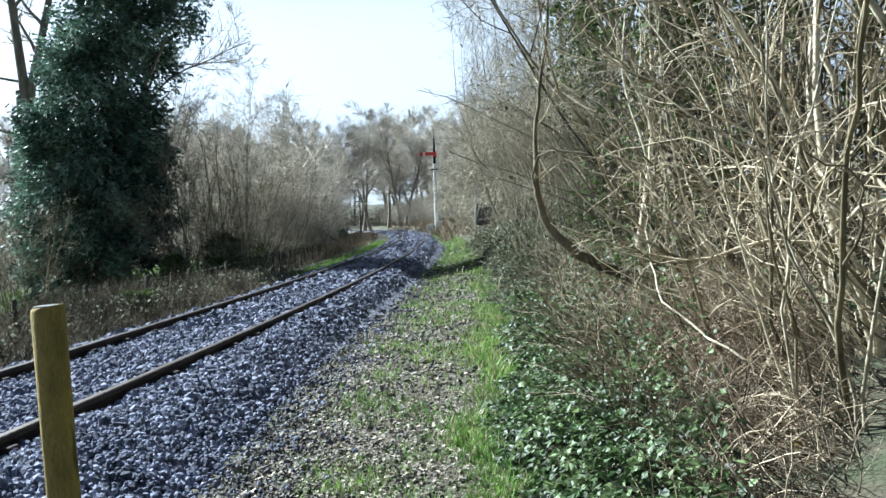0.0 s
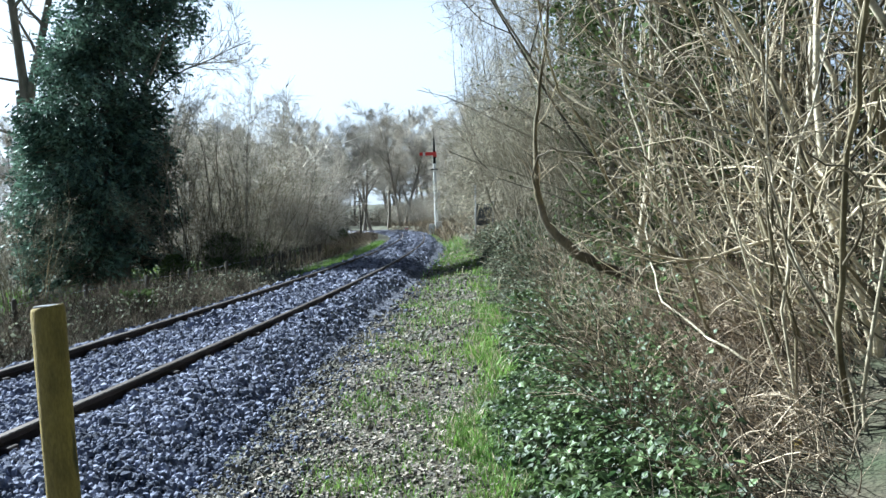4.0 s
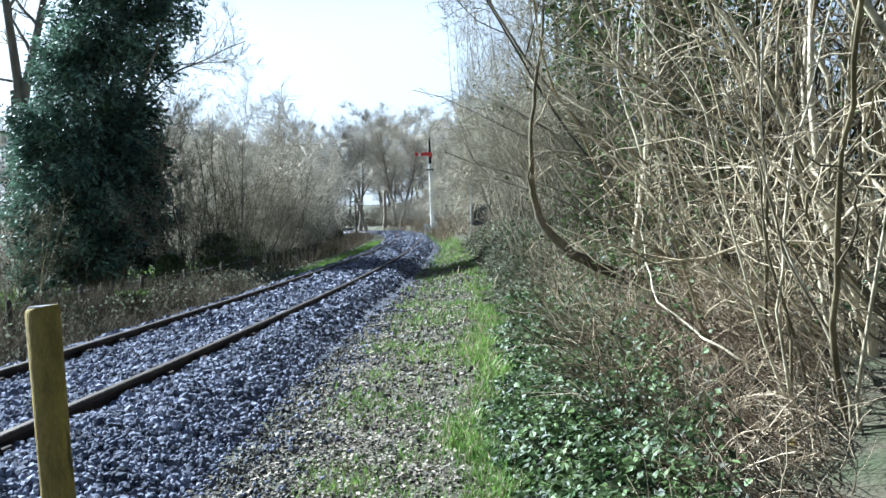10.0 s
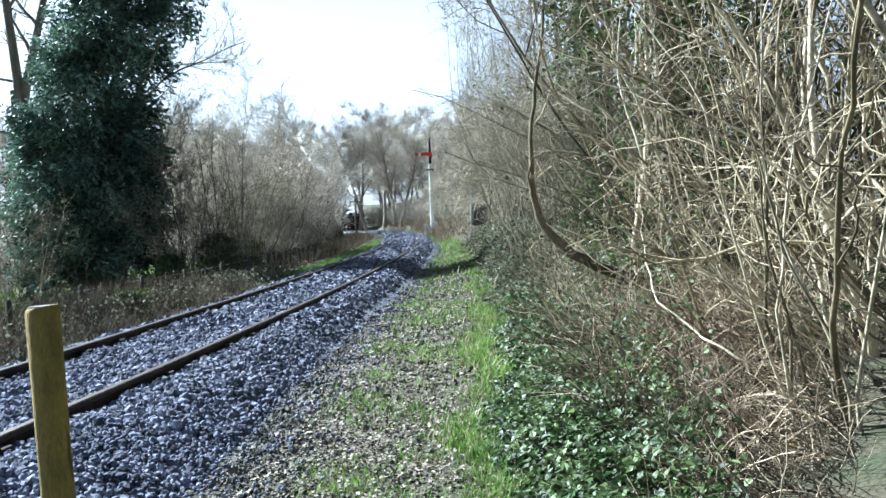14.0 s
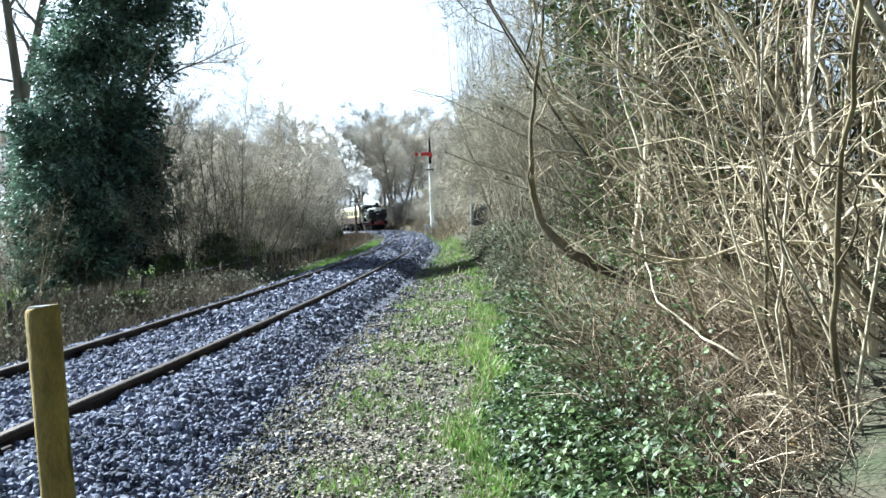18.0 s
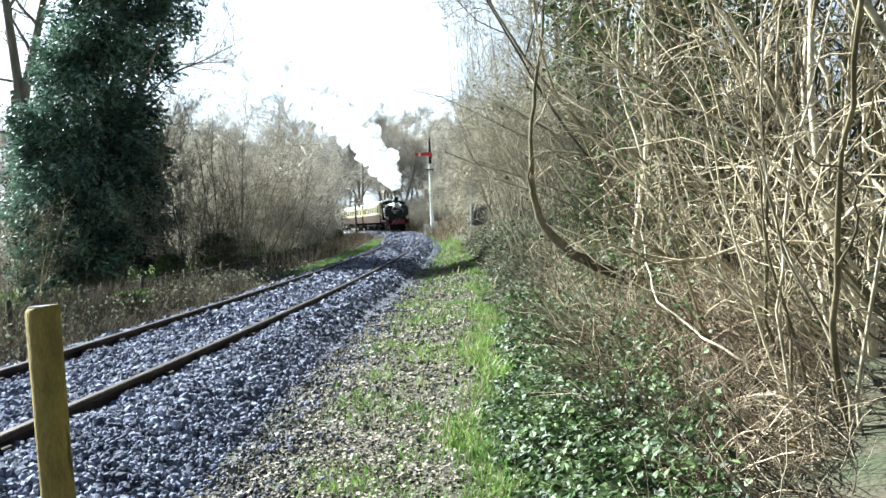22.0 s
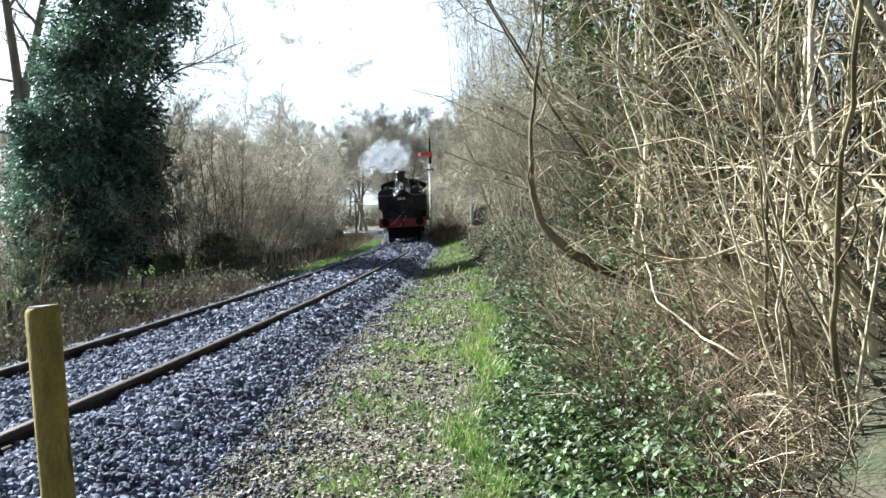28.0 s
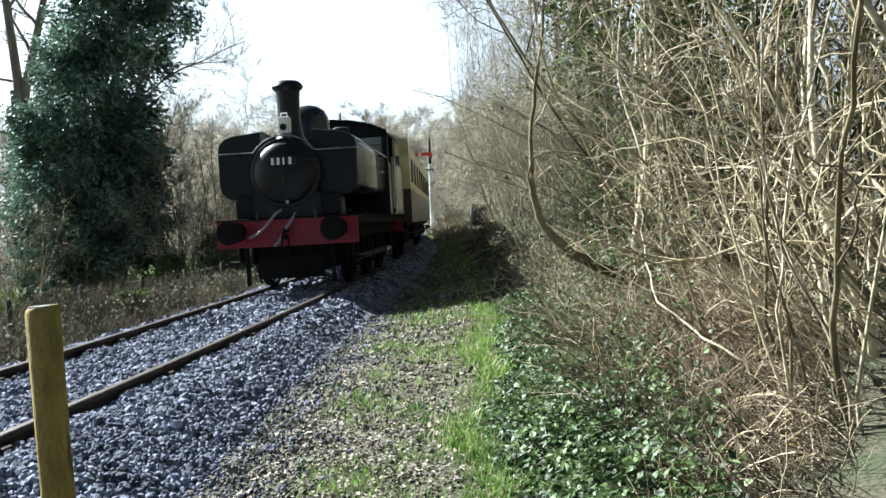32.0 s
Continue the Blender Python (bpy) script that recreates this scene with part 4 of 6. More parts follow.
def undergrowth():
    rng = np.random.default_rng(70)
    # tangled bramble and dry stems at the hedge foot
    parts = []
    for y0, y1, m, lo, hi in ((3.2, 8, 4600, 0.25, 0.95), (8, 16, 2100, 0.35, 1.2), (16, 40, 1700, 0.5, 1.4)):
        y = rng.uniform(y0, y1, m)
        x = ivy_edge(y) + np.interp(y, (3, 6, 9), (0.85, 0.9, 0.75)) + 1.9 * rng.beta(1.0, 1.25, m) + 0.2 * lumps(y, y, 1.7, 5)
        far_in = (y > 5.6) | (x < 0.485 * y)
        x, y, m = x[far_in], y[far_in], int(far_in.sum())
        base = np.stack([x, y, ground_z(x, y)], 1)
        way = np.stack([rng.normal(-0.25, 0.6, m), rng.normal(-0.1, 0.6, m), rng.uniform(0.2, 1.3, m)], 1)
        way[:, 0] -= np.where(x > 0.36 * y, 0.5, 0.0) * (y < 6)
        P = shoots(rng, base, way, rng.uniform(lo, hi, m) * np.interp(y, (3.5, 6), (0.62, 1)), 8, 0.16, -0.07)
        parts.append(tubes(P, rng.uniform(0.0018, 0.0052, m)[:, None] * np.linspace(1, 0.5, 8)[None] * (1 if y0 < 16 else 1.6), 3))
    m = 2400
    y = rng.uniform(5.7, 13, m)
    x = 0.34 * y + rng.uniform(0, 1, m) * 3.6
    way = np.stack([rng.normal(-0.2, 0.6, m), rng.normal(-0.1, 0.6, m), rng.uniform(0.3, 1.3, m)], 1)
    P = shoots(rng, np.stack([x, y, ground_z(x, y)], 1), way, rng.uniform(0.3, 1.2, m), 8, 0.16, -0.05)
    parts.append(tubes(P, rng.uniform(0.002, 0.006, m)[:, None] * np.linspace(1, 0.5, 8)[None], 3))
    ob = new("bramble_tangle", mesh_from("bramble_tangle", *merged(parts), M_BRAMBLE, True))
    tagged(ob, "tangle of dry brown bramble stems under the hedge", "undergrowth", kind="stuff")
    # ivy on the ground
    parts = []
    for y0, y1, m, size in ((2.6, 6, 14500, 0.049), (6, 11, 12500, 0.054), (11, 16, 9000, 0.062)):
        y = rng.uniform(y0, y1, m)
        w = np.interp(y, (3, 6, 12, 20, 45), (1.2, 1.2, 1.15, 1.2, 1.2))
        e = w * np.where(rng.random(m) < 0.82, rng.beta(1.4, 1.5, m), rng.uniform(0.7, 2.2, m))
        x = ivy_edge(y) + np.interp(y, (3, 7, 14), (0.08, 0.16, 0.24)) + e + 0.12 * lumps(y, y, 2.1, 3)
        thick = lumps(x, y, 3.1, 21) + 0.5 * lumps(x, y, 8.0, 4) + 0.45 > rng.normal(0, 0.35, m)
        thick &= (y > 9) | (x < 0.24 * y + 0.12 + rng.uniform(0, 0.3, m))
        x, y, e, m = x[thick], y[thick], e[thick], int(thick.sum())
        z = ground_z(x, y) + 0.03 + (0.16 + 0.09 * lumps(x, y, 4.3, 9)) * smooth(0, 0.5, e) * rng.uniform(0.3, 1.1, m) + rng.uniform(0, 0.6, m) * smooth(0.7, 1.7, e)
        parts.append(strew(*LEAF, np.stack([x, y, z], 1), turns(rng, m, 0.85), size * rng.uniform(0.6, 1.35, m)))
    m = 5200
    y = rng.uniform(5.7, 14, m)
    x = 0.36 * y + rng.uniform(0, 1, m) * 4.5
    parts.append(strew(*LEAF, np.stack([x, y, ground_z(x, y) + 0.02 + 0.4 * rng.uniform(0, 1, m) ** 2], 1), turns(rng, m, 0.8), 0.075 * rng.uniform(0.6, 1.35, m)))
    ob = new("ground_ivy", mesh_from("ground_ivy", *merged(parts), M_IVY))
    tagged(ob, "glossy green ivy covering the ground beside the path", "ivy", kind="stuff")
    # grey-green bramble mounds further along
    parts = []
    for y0, y1, m, size in ((12, 20, 15000, 0.055), (20, 38, 15000, 0.078)):
        y = rng.uniform(y0, y1, m)
        e = 2.3 * rng.beta(1.1, 1.3, m)
        x = ivy_edge(y) + 0.05 + e + 0.15 * lumps(y, y, 1.4, 3)
        top = (0.30 + 0.45 * smooth(13, 21, y) * smooth(40, 28, y)) * smooth(0.0, 0.8, e) * (1 + 0.4 * lumps(x, y, 1.1, 15))
        z = ground_z(x, y) + 0.03 + np.maximum(top, 0.05) * rng.uniform(0.25, 1.05, m)
        parts.append(strew(*LEAF, np.stack([x, y, z], 1), turns(rng, m, 0.9), size * rng.uniform(0.5, 1.4, m)))
    ob = new("bramble_mounds", mesh_from("bramble_mounds", *merged(parts), M_BRAMBLELEAF))
    tagged(ob, "low mounds of dusty grey-green bramble leaves at the hedge foot", "bramble", kind="stuff")
    # dead weeds across the line
    parts, pale = [], []
    for y0, y1, m, hi in ((6, 20, 15000, 0.72), (20, 112, 6000, 0.7)):
        y = rng.uniform(y0, y1, m)
        d = (-1.3 - 4.9 * rng.beta(1.0, 1.4, m)) if y0 < 10 else -2.3 - 0.5 - 3.9 * rng.beta(1.3, 1.3, m)
        x, yy = off_line(y, d)
        base = np.stack([x, yy, ground_z(x, yy)], 1)
        way = np.stack([rng.normal(0, 0.35, m), rng.normal(0, 0.35, m), np.ones(m)], 1)
        P = shoots(rng, base, way, rng.uniform(0.25, hi, m) * np.interp(d, (-6, -3.2, -2.2, -1.3), (1.25, 1.05, 0.6, 0.22)), 5, 0.2, -0.05)
        (parts if y0 < 20 else pale).append(tubes(P, rng.uniform(0.003, 0.006, m)[:, None] * np.linspace(1, 0.5, 5)[None] * (1 if y0 < 20 else 2), 3))
    m = 3500
    y = rng.uniform(48, 120, m)
    x, yy = off_line(y, 1.9 + 9 * rng.beta(0.8, 1.6, m))
    way = np.stack([rng.normal(0, 0.4, m), rng.normal(0, 0.4, m), np.ones(m)], 1)
    P = shoots(rng, np.stack([x, yy, ground_z(x, yy)], 1), way, rng.uniform(0.3, 1.1, m), 5, 0.2, -0.05)
    pale.append(tubes(P, np.full((m, 5), 0.016) * np.linspace(1, 0.5, 5)[None], 3))
    tagged(new("dead_grass_bank", mesh_from("dead_grass_bank", *merged(pale), M_BRAMBLE, True)), "pale dead grass and bracken on the banks beside the curve", "undergrowth", kind="stuff")
    m = 9000
    y = rng.uniform(6, 24, m)
    x, yy = off_line(y, -1.9 - 4.6 * rng.beta(1.2, 1.2, m))
    green = strew(*LEAF, np.stack([x, yy, ground_z(x, yy) + 0.45 * rng.uniform(0.0, 1.0, m) ** 1.5], 1), turns(rng, m), rng.uniform(0.03, 0.075, m))
    tagged(new("verge_brambles", mesh_from("verge_brambles", *green, M_BRAMBLELEAF)), "sparse dull green bramble leaves on the far verge", "bramble", kind="stuff")
    ob = new("dead_weeds", mesh_from("dead_weeds", *merged(parts), M_WEED, True))
    tagged(ob, "dry brown weeds and brambles on the far verge", "undergrowth", kind="stuff")


def path_cover():
    rng = np.random.default_rng(80)
    blade = ([(-0.5, 0, 0), (0.5, 0, 0), (0.25, 0.25, 0.6), (-0.25, 0.25, 0.6), (0.0, 0.75, 1.0)], [(0, 1, 2), (0, 2, 3), (3, 2, 4)])
    green, straw = [], []
    for y0, y1, m, h in ((2.4, 7, 42000, 0.034), (7, 15, 19000, 0.055), (15, 30, 9000, 0.075), (30, 75, 7000, 0.11)):
        y = rng.uniform(y0, y1, m)
        lo = np.interp(y, (2, 5, 14, 40, 75), (-1.15, -1.15, -1.0, -0.15, -2.0))
        e = rng.uniform(0, 1, m)
        x = lo + (ivy_edge(y) + 0.3 - lo) * e
        patch = lumps(x, y, 1.5, 6) + 0.7 * lumps(x, y, 3.7, 8) + 1.1 * smooth(0.68, 0.92, e) + np.interp(y, (3, 8, 14, 30), (0.16, 0.16, 0.3, 0.6)) - 0.9 * smooth(0.25, 0.0, e)
        strip = (rng.random(m) < 0.32) & (y < 20)
        x = np.where(strip, ivy_edge(y) + rng.normal(0.08, 0.10, m), x)
        patch = np.where(strip, 0.25 + lumps(x, y, 1.7, 12) * 1.1 + 0.2, patch)
        keep = patch > rng.normal(0.25, 0.35, m)
        x, y = x[keep], y[keep]
        k = len(x)
        rot = turns(rng, k, 0.25)
        s = h * rng.lognormal(0, 0.35, k) * (1 + 0.15 * smooth(0.35, 0.1, np.abs(x - ivy_edge(y) - 0.16)) * (y < 20))
        v = np.array(blade[0])[None] * np.stack([np.full(k, 0.16), np.full(k, 0.6), np.ones(k)], 1)[:, None]
        V = np.einsum("mij,mkj->mki", rot, v) * s[:, None, None] + np.stack([x, y, ground_z(x, y) - 0.004], 1)[:, None]
        dry = rng.random(k) < 0.22
        for sel, out in ((~dry, green), (dry, straw)):
            V2 = V[sel]
            out.append((V2.reshape(-1, 3), (np.array(blade[1])[None] + (np.arange(len(V2)) * 5)[:, None, None]).reshape(-1, 3)))
    tagged(new("grass", mesh_from("grass", *merged(green), M_GRASS)), "short green grass tufts along the path", "grass", kind="stuff")
    tagged(new("dry_grass", mesh_from("dry_grass", *merged(straw), M_STRAW)), "pale dry grass among the green", "grass", kind="stuff")
    parts = []
    for y0, y1, m, s in ((2.4, 7, 15000, 0.027), (7, 16, 10000, 0.038), (16, 35, 4000, 0.065)):
        y = rng.uniform(y0, y1, m)
        lo = np.interp(y, (2, 5, 14, 40), (-1.25, -1.2, -1.0, -0.15))
        x = lo + (ivy_edge(y) + 1.2 - lo) * rng.uniform(0, 1, m)
        parts.append(strew(*LEAF, np.stack([x, y, ground_z(x, y) + rng.uniform(0.002, 0.02, m)], 1), turns(rng, m, 0.35), s * rng.uniform(0.5, 1.4, m)))
    tagged(new("leaf_litter", mesh_from("leaf_litter", *merged(parts), M_LITTER)), "dry fallen leaves and chips on the path", "leaf litter", kind="stuff")
    # gravel trodden into the path
    parts = []
    cube = np.array([(a, b, c) for a in (-1, 1) for b in (-1, 1) for c in (-1, 1)], float) * 0.5
    faces = np.array([(0, 1, 3), (0, 3, 2), (4, 6, 7), (4, 7, 5), (0, 4, 5), (0, 5, 1), (2, 3, 7), (2, 7, 6), (0, 2, 6), (0, 6, 4), (1, 5, 7), (1, 7, 3)])
    for y0, y1, m, s in ((2.4, 6, 6500, 0.014), (6, 12, 5500, 0.018), (12, 26, 3500, 0.03)):
        y = rng.uniform(y0, y1, m)
        lo = line_x(y) + toe(y) - 0.15
        x = lo + (ivy_edge(y) - lo) * rng.beta(0.8, 1.5, m)
        V = np.einsum("mij,mkj->mki", turns(rng, m), cube[None] * rng.uniform(0.6, 1.3, (m, 1, 3)) + rng.normal(0, 0.12, (m, 8, 3))) * (s * rng.lognormal(0, 0.35, m))[:, None, None]
        V = V + np.stack([x, y, ground_z(x, y) + 0.003], 1)[:, None]
        parts.append((V.reshape(-1, 3), (faces[None] + (np.arange(m) * 8)[:, None, None]).reshape(-1, 3)))
    tagged(new("path_gravel", mesh_from("path_gravel", *merged(parts), M_GRAVEL)), "small grey and buff gravel trodden into the path", "gravel", kind="stuff")
    y = rng.uniform(21, 62, 9000)
    x, yy = off_line(y, -4.0 - rng.uniform(0, 13, 9000))
    ob = strew([(a * 0.16, b * 0.6, c) for a, b, c in blade[0]], blade[1], np.stack([x, yy, ground_z(x, yy) - 0.01], 1), turns(rng, 9000, 0.4), 0.20 * rng.lognormal(0, 0.4, 9000))
    tagged(new("field_grass", mesh_from("field_grass", *ob, M_GRASS)), "rough green grass behind the bare thicket", "grass", kind="stuff")
    y = rng.uniform(24, 60, 9000)
    d = -2.0 - np.abs(rng.normal(0, 0.32, 9000))
    x, yy = off_line(y, d)
    v = strew([(a * 0.13, b * 0.6, c) for a, b, c in blade[0]], blade[1], np.stack([x, yy, ground_z(x, yy) - 0.01], 1), turns(rng, 9000, 0.3), 0.075 * rng.lognormal(0, 0.4, 9000) * np.interp(y, (8, 60), (0.7, 1.3)))
    tagged(new("verge_grass", mesh_from("verge_grass", *v, M_GRASS)), "green grass along the far edge of the ballast", "grass", kind="stuff")


# ---- lineside things ----
def timber_post():
    top = tagged(new("timber_post"), "round yellow-brown treated timber post beside the ballast", "post")
    bm = lathe([(0.054, -0.35), (0.055, 0.2), (0.0545, 0.7), (0.0540, 1.155), (0.051, 1.166), (0.047, 1.170)], 28)
    for v in bm.verts:
        v.co.x += 0.004 * math.sin(v.co.z * 5) + 0.0015 * math.sin(v.co.z * 23 + 3 * math.atan2(v.co.y, v.co.x))
        if v.co.z > 1.1:
            v.co.z += 0.12 * v.co.x
    part("pole", bm, M_POST, top, smooth=True)
    part("cut_top", lathe([(0.046, 1.168), (0.044, 1.1725)], 28), M_OLDWOOD, top, "weathered sawn top")
    top.matrix_basis = pose(-1.336, 2.80, -0.29, 0, -0.6, 0)


def semaphore_signal():
    x, y = -0.86, 76.0
    top = tagged(new("semaphore_signal"), "white signal post with a red semaphore arm and black cap", "signal")
    part("post", lathe([(0.16, -0.4), (0.15, 0.8), (0.125, 5.6)], 12), M_WHITE, top, smooth=True)
    part("upper_post", lathe([(0.125, 5.6), (0.085, 7.6), (0.05, 7.65), (0.08, 7.75), (0.03, 7.95), (0.02, 8.5)], 12), M_UNDER, top, "dark upper post and finial", smooth=True)
    arm = part("arm", box(-1.32, -0.10, -0.2, -0.17, 6.33, 6.63, 0.01), M_SIGRED, top, "red signal arm")
    part("arm_stripe", box(-1.02, -0.82, -0.205, -0.165, 6.33, 6.63), M_WHITE, arm, "white band on the arm")
    part("spectacle", box(-0.12, 0.22, -0.22, -0.16, 6.2, 6.66, 0.04), M_SIGRED, top, "red spectacle plate")
    part("lamp", box(0.02, 0.2, -0.12, 0.1, 6.15, 6.5, 0.03), M_UNDER, top)
    part("landing", box(-0.35, 0.3, -0.35, 0.35, 5.05, 5.12, 0.01), M_UNDER, top, "dark lamp platform")
    bm = rod((0.2, -0.1, 0.0), (0.2, -0.1, 5.1), 0.012)
    rod((0.38, -0.1, 0.0), (0.3, -0.1, 5.1), 0.012, bm=bm)
    for k in range(15):
        rod((0.2, -0.1, 0.3 + k * 0.32), (0.37, -0.1, 0.3 + k * 0.32), 0.01, sides=6, bm=bm)
    part("ladder", bm, M_GALV, top)
    top.matrix_basis = pose(x, y, 0.50, 0, 1.2, 0)
    for w, h, dx, dy, lab in ((0.50, 0.95, -0.42, -0.8, "pale grey relay cabinet beside the signal"), (0.55, 0.75, 0.22, -0.9, "low grey equipment box beside the signal")):
        cab = tagged(new("relay_cabinet"), lab, "cabinet")
        part("body", box(-w / 2, w / 2, -0.22, 0.22, -0.3, h, 0.02), M_BOX, cab)
        part("lid", box(-w / 2 - 0.03, w / 2 + 0.03, -0.26, 0.26, h, h + 0.05, 0.015), M_BOX, cab)
        part("door", box(-w / 2 + 0.04, w / 2 - 0.04, -0.24, -0.215, 0.08, h - 0.05, 0.006), M_BOX, cab)
        cab.matrix_basis = pose(x + dx, y + dy, float(ground_z(x + dx, y + dy)))


def ground_disc():
    top = tagged(new("ground_signal"), "small white ground signal disc beside the track", "signal")
    part("base", box(-0.22, 0.22, -0.2, 0.2, -0.4, 0.15, 0.02), M_UNDER, top)
    part("disc", rod((0, -0.22, 0.42), (0, -0.19, 0.42), 0.24, sides=20), M_WHITE, top)
    part("bar", box(-0.2, 0.2, -0.235, -0.222, 0.38, 0.46), M_SIGRED, top, "red bar")
    part("lamp", box(-0.1, 0.1, -0.18, 0.1, 0.3, 0.6, 0.02), M_UNDER, top)
    x, y = -4.75, 100.0
    top.matrix_basis = pose(x, y, float(ground_z(x, y)) + 0.05)


def notice_board():
    x, y = 1.42, 41.0
    top = tagged(new("notice_board"), "dark board seen from behind on two grey posts", "sign")
    for dx, h in ((0.0, 2.75), (0.86, 2.45)):
        part("post", lathe([(0.045, -0.5), (0.045, h), (0.02, h + 0.02)], 12, Matrix.Translation((dx, 0, 0))), M_GALV, top, smooth=True)
    part("panel", box(0.02, 0.95, 0.05, 0.075, 0.72, 1.78, 0.008), M_BOARD, top, "dark blue-grey panel")
    bm = box(0.0, 0.95, 0.028, 0.05, 0.95, 1.0)
    part("brace", bm, M_BOARD, top)
    part("brace", box(0.0, 0.95, 0.028, 0.05, 1.5, 1.55), M_BOARD, top)
    top.matrix_basis = pose(x, y, -0.05, 0, 2.2, 0)


def telegraph_poles():
    for x, y, h, arms in ((-9.6, 94.0, 4.3, True), (-11.4, 96.0, 2.7, False)):
        top = tagged(new("telegraph_pole" if arms else "lineside_post"), "dark weathered wooden pole beside the curve", "pole")
        part("pole", lathe([(0.14, -0.5), (0.10, h), (0.03, h + 0.08)], 10), M_STAKE, top, smooth=True)
        if arms:
            part("crossarm", box(-0.55, 0.55, -0.06, 0.06, h - 0.35, h - 0.23, 0.01), M_STAKE, top)
            for k in (-0.45, 0.45):
                part("insulator", lathe([(0.05, h - 0.23), (0.06, h - 0.15), (0.02, h - 0.08)], 8, Matrix.Translation((k, 0, 0))), M_WHITE, top)
        top.matrix_basis = pose(x, y, float(ground_z(x, y)), 0, 1.0, 0)


def fence():
    """Old stakes with two wires along the far verge."""
    rng = np.random.default_rng(90)
    top = tagged(new("post_and_wire_fence"), "old grey wooden stakes with slack wire along the verge", "fence")
    pts, first = [], None
    for k in range(26):
        y = 11.9 + k * 2.4 if k < 6 else 24.5 + (k - 6) * 0.62
        x, yy = off_line(y, -3.55 - 0.12 * math.sin(k))
        x, yy = float(x), float(yy)
        z = float(ground_z(x, yy))
        if first is None:
            first = part("stake", lathe([(0.045, -0.4), (0.043, 0.3), (0.040, 0.66), (0.02, 0.70)], 9), M_STAKE, top, smooth=True)
            ob = first
        else:
            ob = first.copy()
            scene.collection.objects.link(ob)
        ob.matrix_basis = pose(x, yy, z, rng.normal(0, 4), rng.normal(0, 4), rng.uniform(0, 90))
        pts.append((x, yy, z))
    for h in (0.36, 0.60):
        part("wire", pipe([(x, y, z + h) for x, y, z in pts], 0.003, 5), M_GALV, top)
    # ivy-covered stump at the fence
    st = tagged(new("ivy_covered_stump"), "old gatepost smothered in pale ivy on the verge", "stump")
    part("stump", lathe([(0.13, -0.3), (0.12, 0.2), (0.11, 0.42), (0.05, 0.45)], 10), M_STAKE, st, smooth=True)
    n = 420
    a, z = rng.uniform(0, 2 * np.pi, n), rng.uniform(0, 0.5, n)
    rad = 0.13 + np.abs(rng.normal(0, 0.07, n))
    child("ivy", mesh_from("ivy", *strew(*LEAF, np.stack([np.cos(a) * rad, np.sin(a) * rad, z], 1), turns(rng, n), rng.uniform(0.05, 0.1, n)), M_IVYTREE), st)
    place(st, -5.35, 14.4)


def timber_steps():
    """Weathered board steps half hidden by the coppice."""
    top = tagged(new("timber_steps"), "weathered grey timber steps behind the pale stems", "steps")
    for z, y0, y1 in ((-0.34, 4.22, 4.82), (-0.22, 4.95, 5.62)):
        n = 4
        w = (y1 - y0) / n
        for k in range(n):
            part("tread_board", box(2.08, 3.5, y0 + k * w, y0 + (k + 1) * w - 0.012, z - 0.04, z + 0.003 * (k % 2), 0.006), M_OLDWOOD, top)
        part("riser", box(2.1, 3.48, y0 + 0.01, y0 + 0.04, z - 0.3, z - 0.042, 0.004), M_OLDWOOD, top)
    stake = tagged(new("wooden_stake"), "short round wooden stake in the brambles by the steps", "stake")
    part("shaft", lathe([(0.034, -0.45), (0.034, 0.0), (0.032, 0.03), (0.014, 0.038)], 12), M_POST, stake, smooth=True)
    stake.matrix_basis = pose(1.71, 4.15, -0.13, 0, -2, 0)
    tub = tagged(new("blue_plastic_tub"), "small blue plastic tub on the timber steps", "tub")
    part("body", lathe([(0.07, 0.0), (0.085, 0.14), (0.092, 0.145), (0.092, 0.16), (0.08, 0.155)], 20), M_BLUE, tub, smooth=True)
    tub.matrix_basis = pose(2.80, 5.3, -0.216)


# ---- the train: each vehicle faces down the line, front at y = 0, rail top at z = 0 ----
def wheelset(parent, y, r, gauge=0.7525, spokes=14, mat=None):
    ws = part("wheelset", rod((-gauge - 0.1, 0, 0), (gauge + 0.1, 0, 0), 0.08), M_UNDER, parent, m=pose(0, y, r))
    for s in (-1, 1):
        x0, x1 = s * (gauge - 0.065), s * (gauge + 0.065)
        m = Matrix.Rotation(math.pi / 2, 4, "Y")
        bm = bmesh.new()
        rings = [(r - 0.07, x0), (r + 0.028, x0), (r + 0.028, x0 + s * 0.03), (r, x0 + s * 0.04), (r - 0.004, x1), (r - 0.07, x1)]
        vs = [[bm.verts.new((x, q * math.cos(2 * math.pi * i / 32), q * math.sin(2 * math.pi * i / 32))) for i in range(32)] for q, x in rings]
        for a, b in zip(vs, vs[1:] + vs[:1]):
            for i in range(32):
                bm.faces.new((a[i], a[(i + 1) % 32], b[(i + 1) % 32], b[i]))
        bmesh.ops.recalc_face_normals(bm, faces=bm.faces)
        part("tyre", bm, M_UNDER if mat is None else mat, ws, smooth=True)
        bm = rod((s * (gauge - 0.08), 0, 0), (s * (gauge + 0.09), 0, 0), 0.16, sides=16)
        if not spokes:
            rod((s * (gauge - 0.02), 0, 0), (s * (gauge + 0.02), 0, 0), r - 0.06, sides=32, bm=bm)
        part("hub", bm, M_UNDER, ws)
        me = None
        for k in range(spokes):
            if me is None:
                me = part("spoke", rod((s * gauge, 0.12, 0), (s * gauge, r - 0.06, 0), 0.036, 0.026, 6), M_UNDER, ws).data
            else:
                child("spoke", me, ws, "", Matrix.Rotation(2 * math.pi * k / spokes, 4, "X"))
    return ws


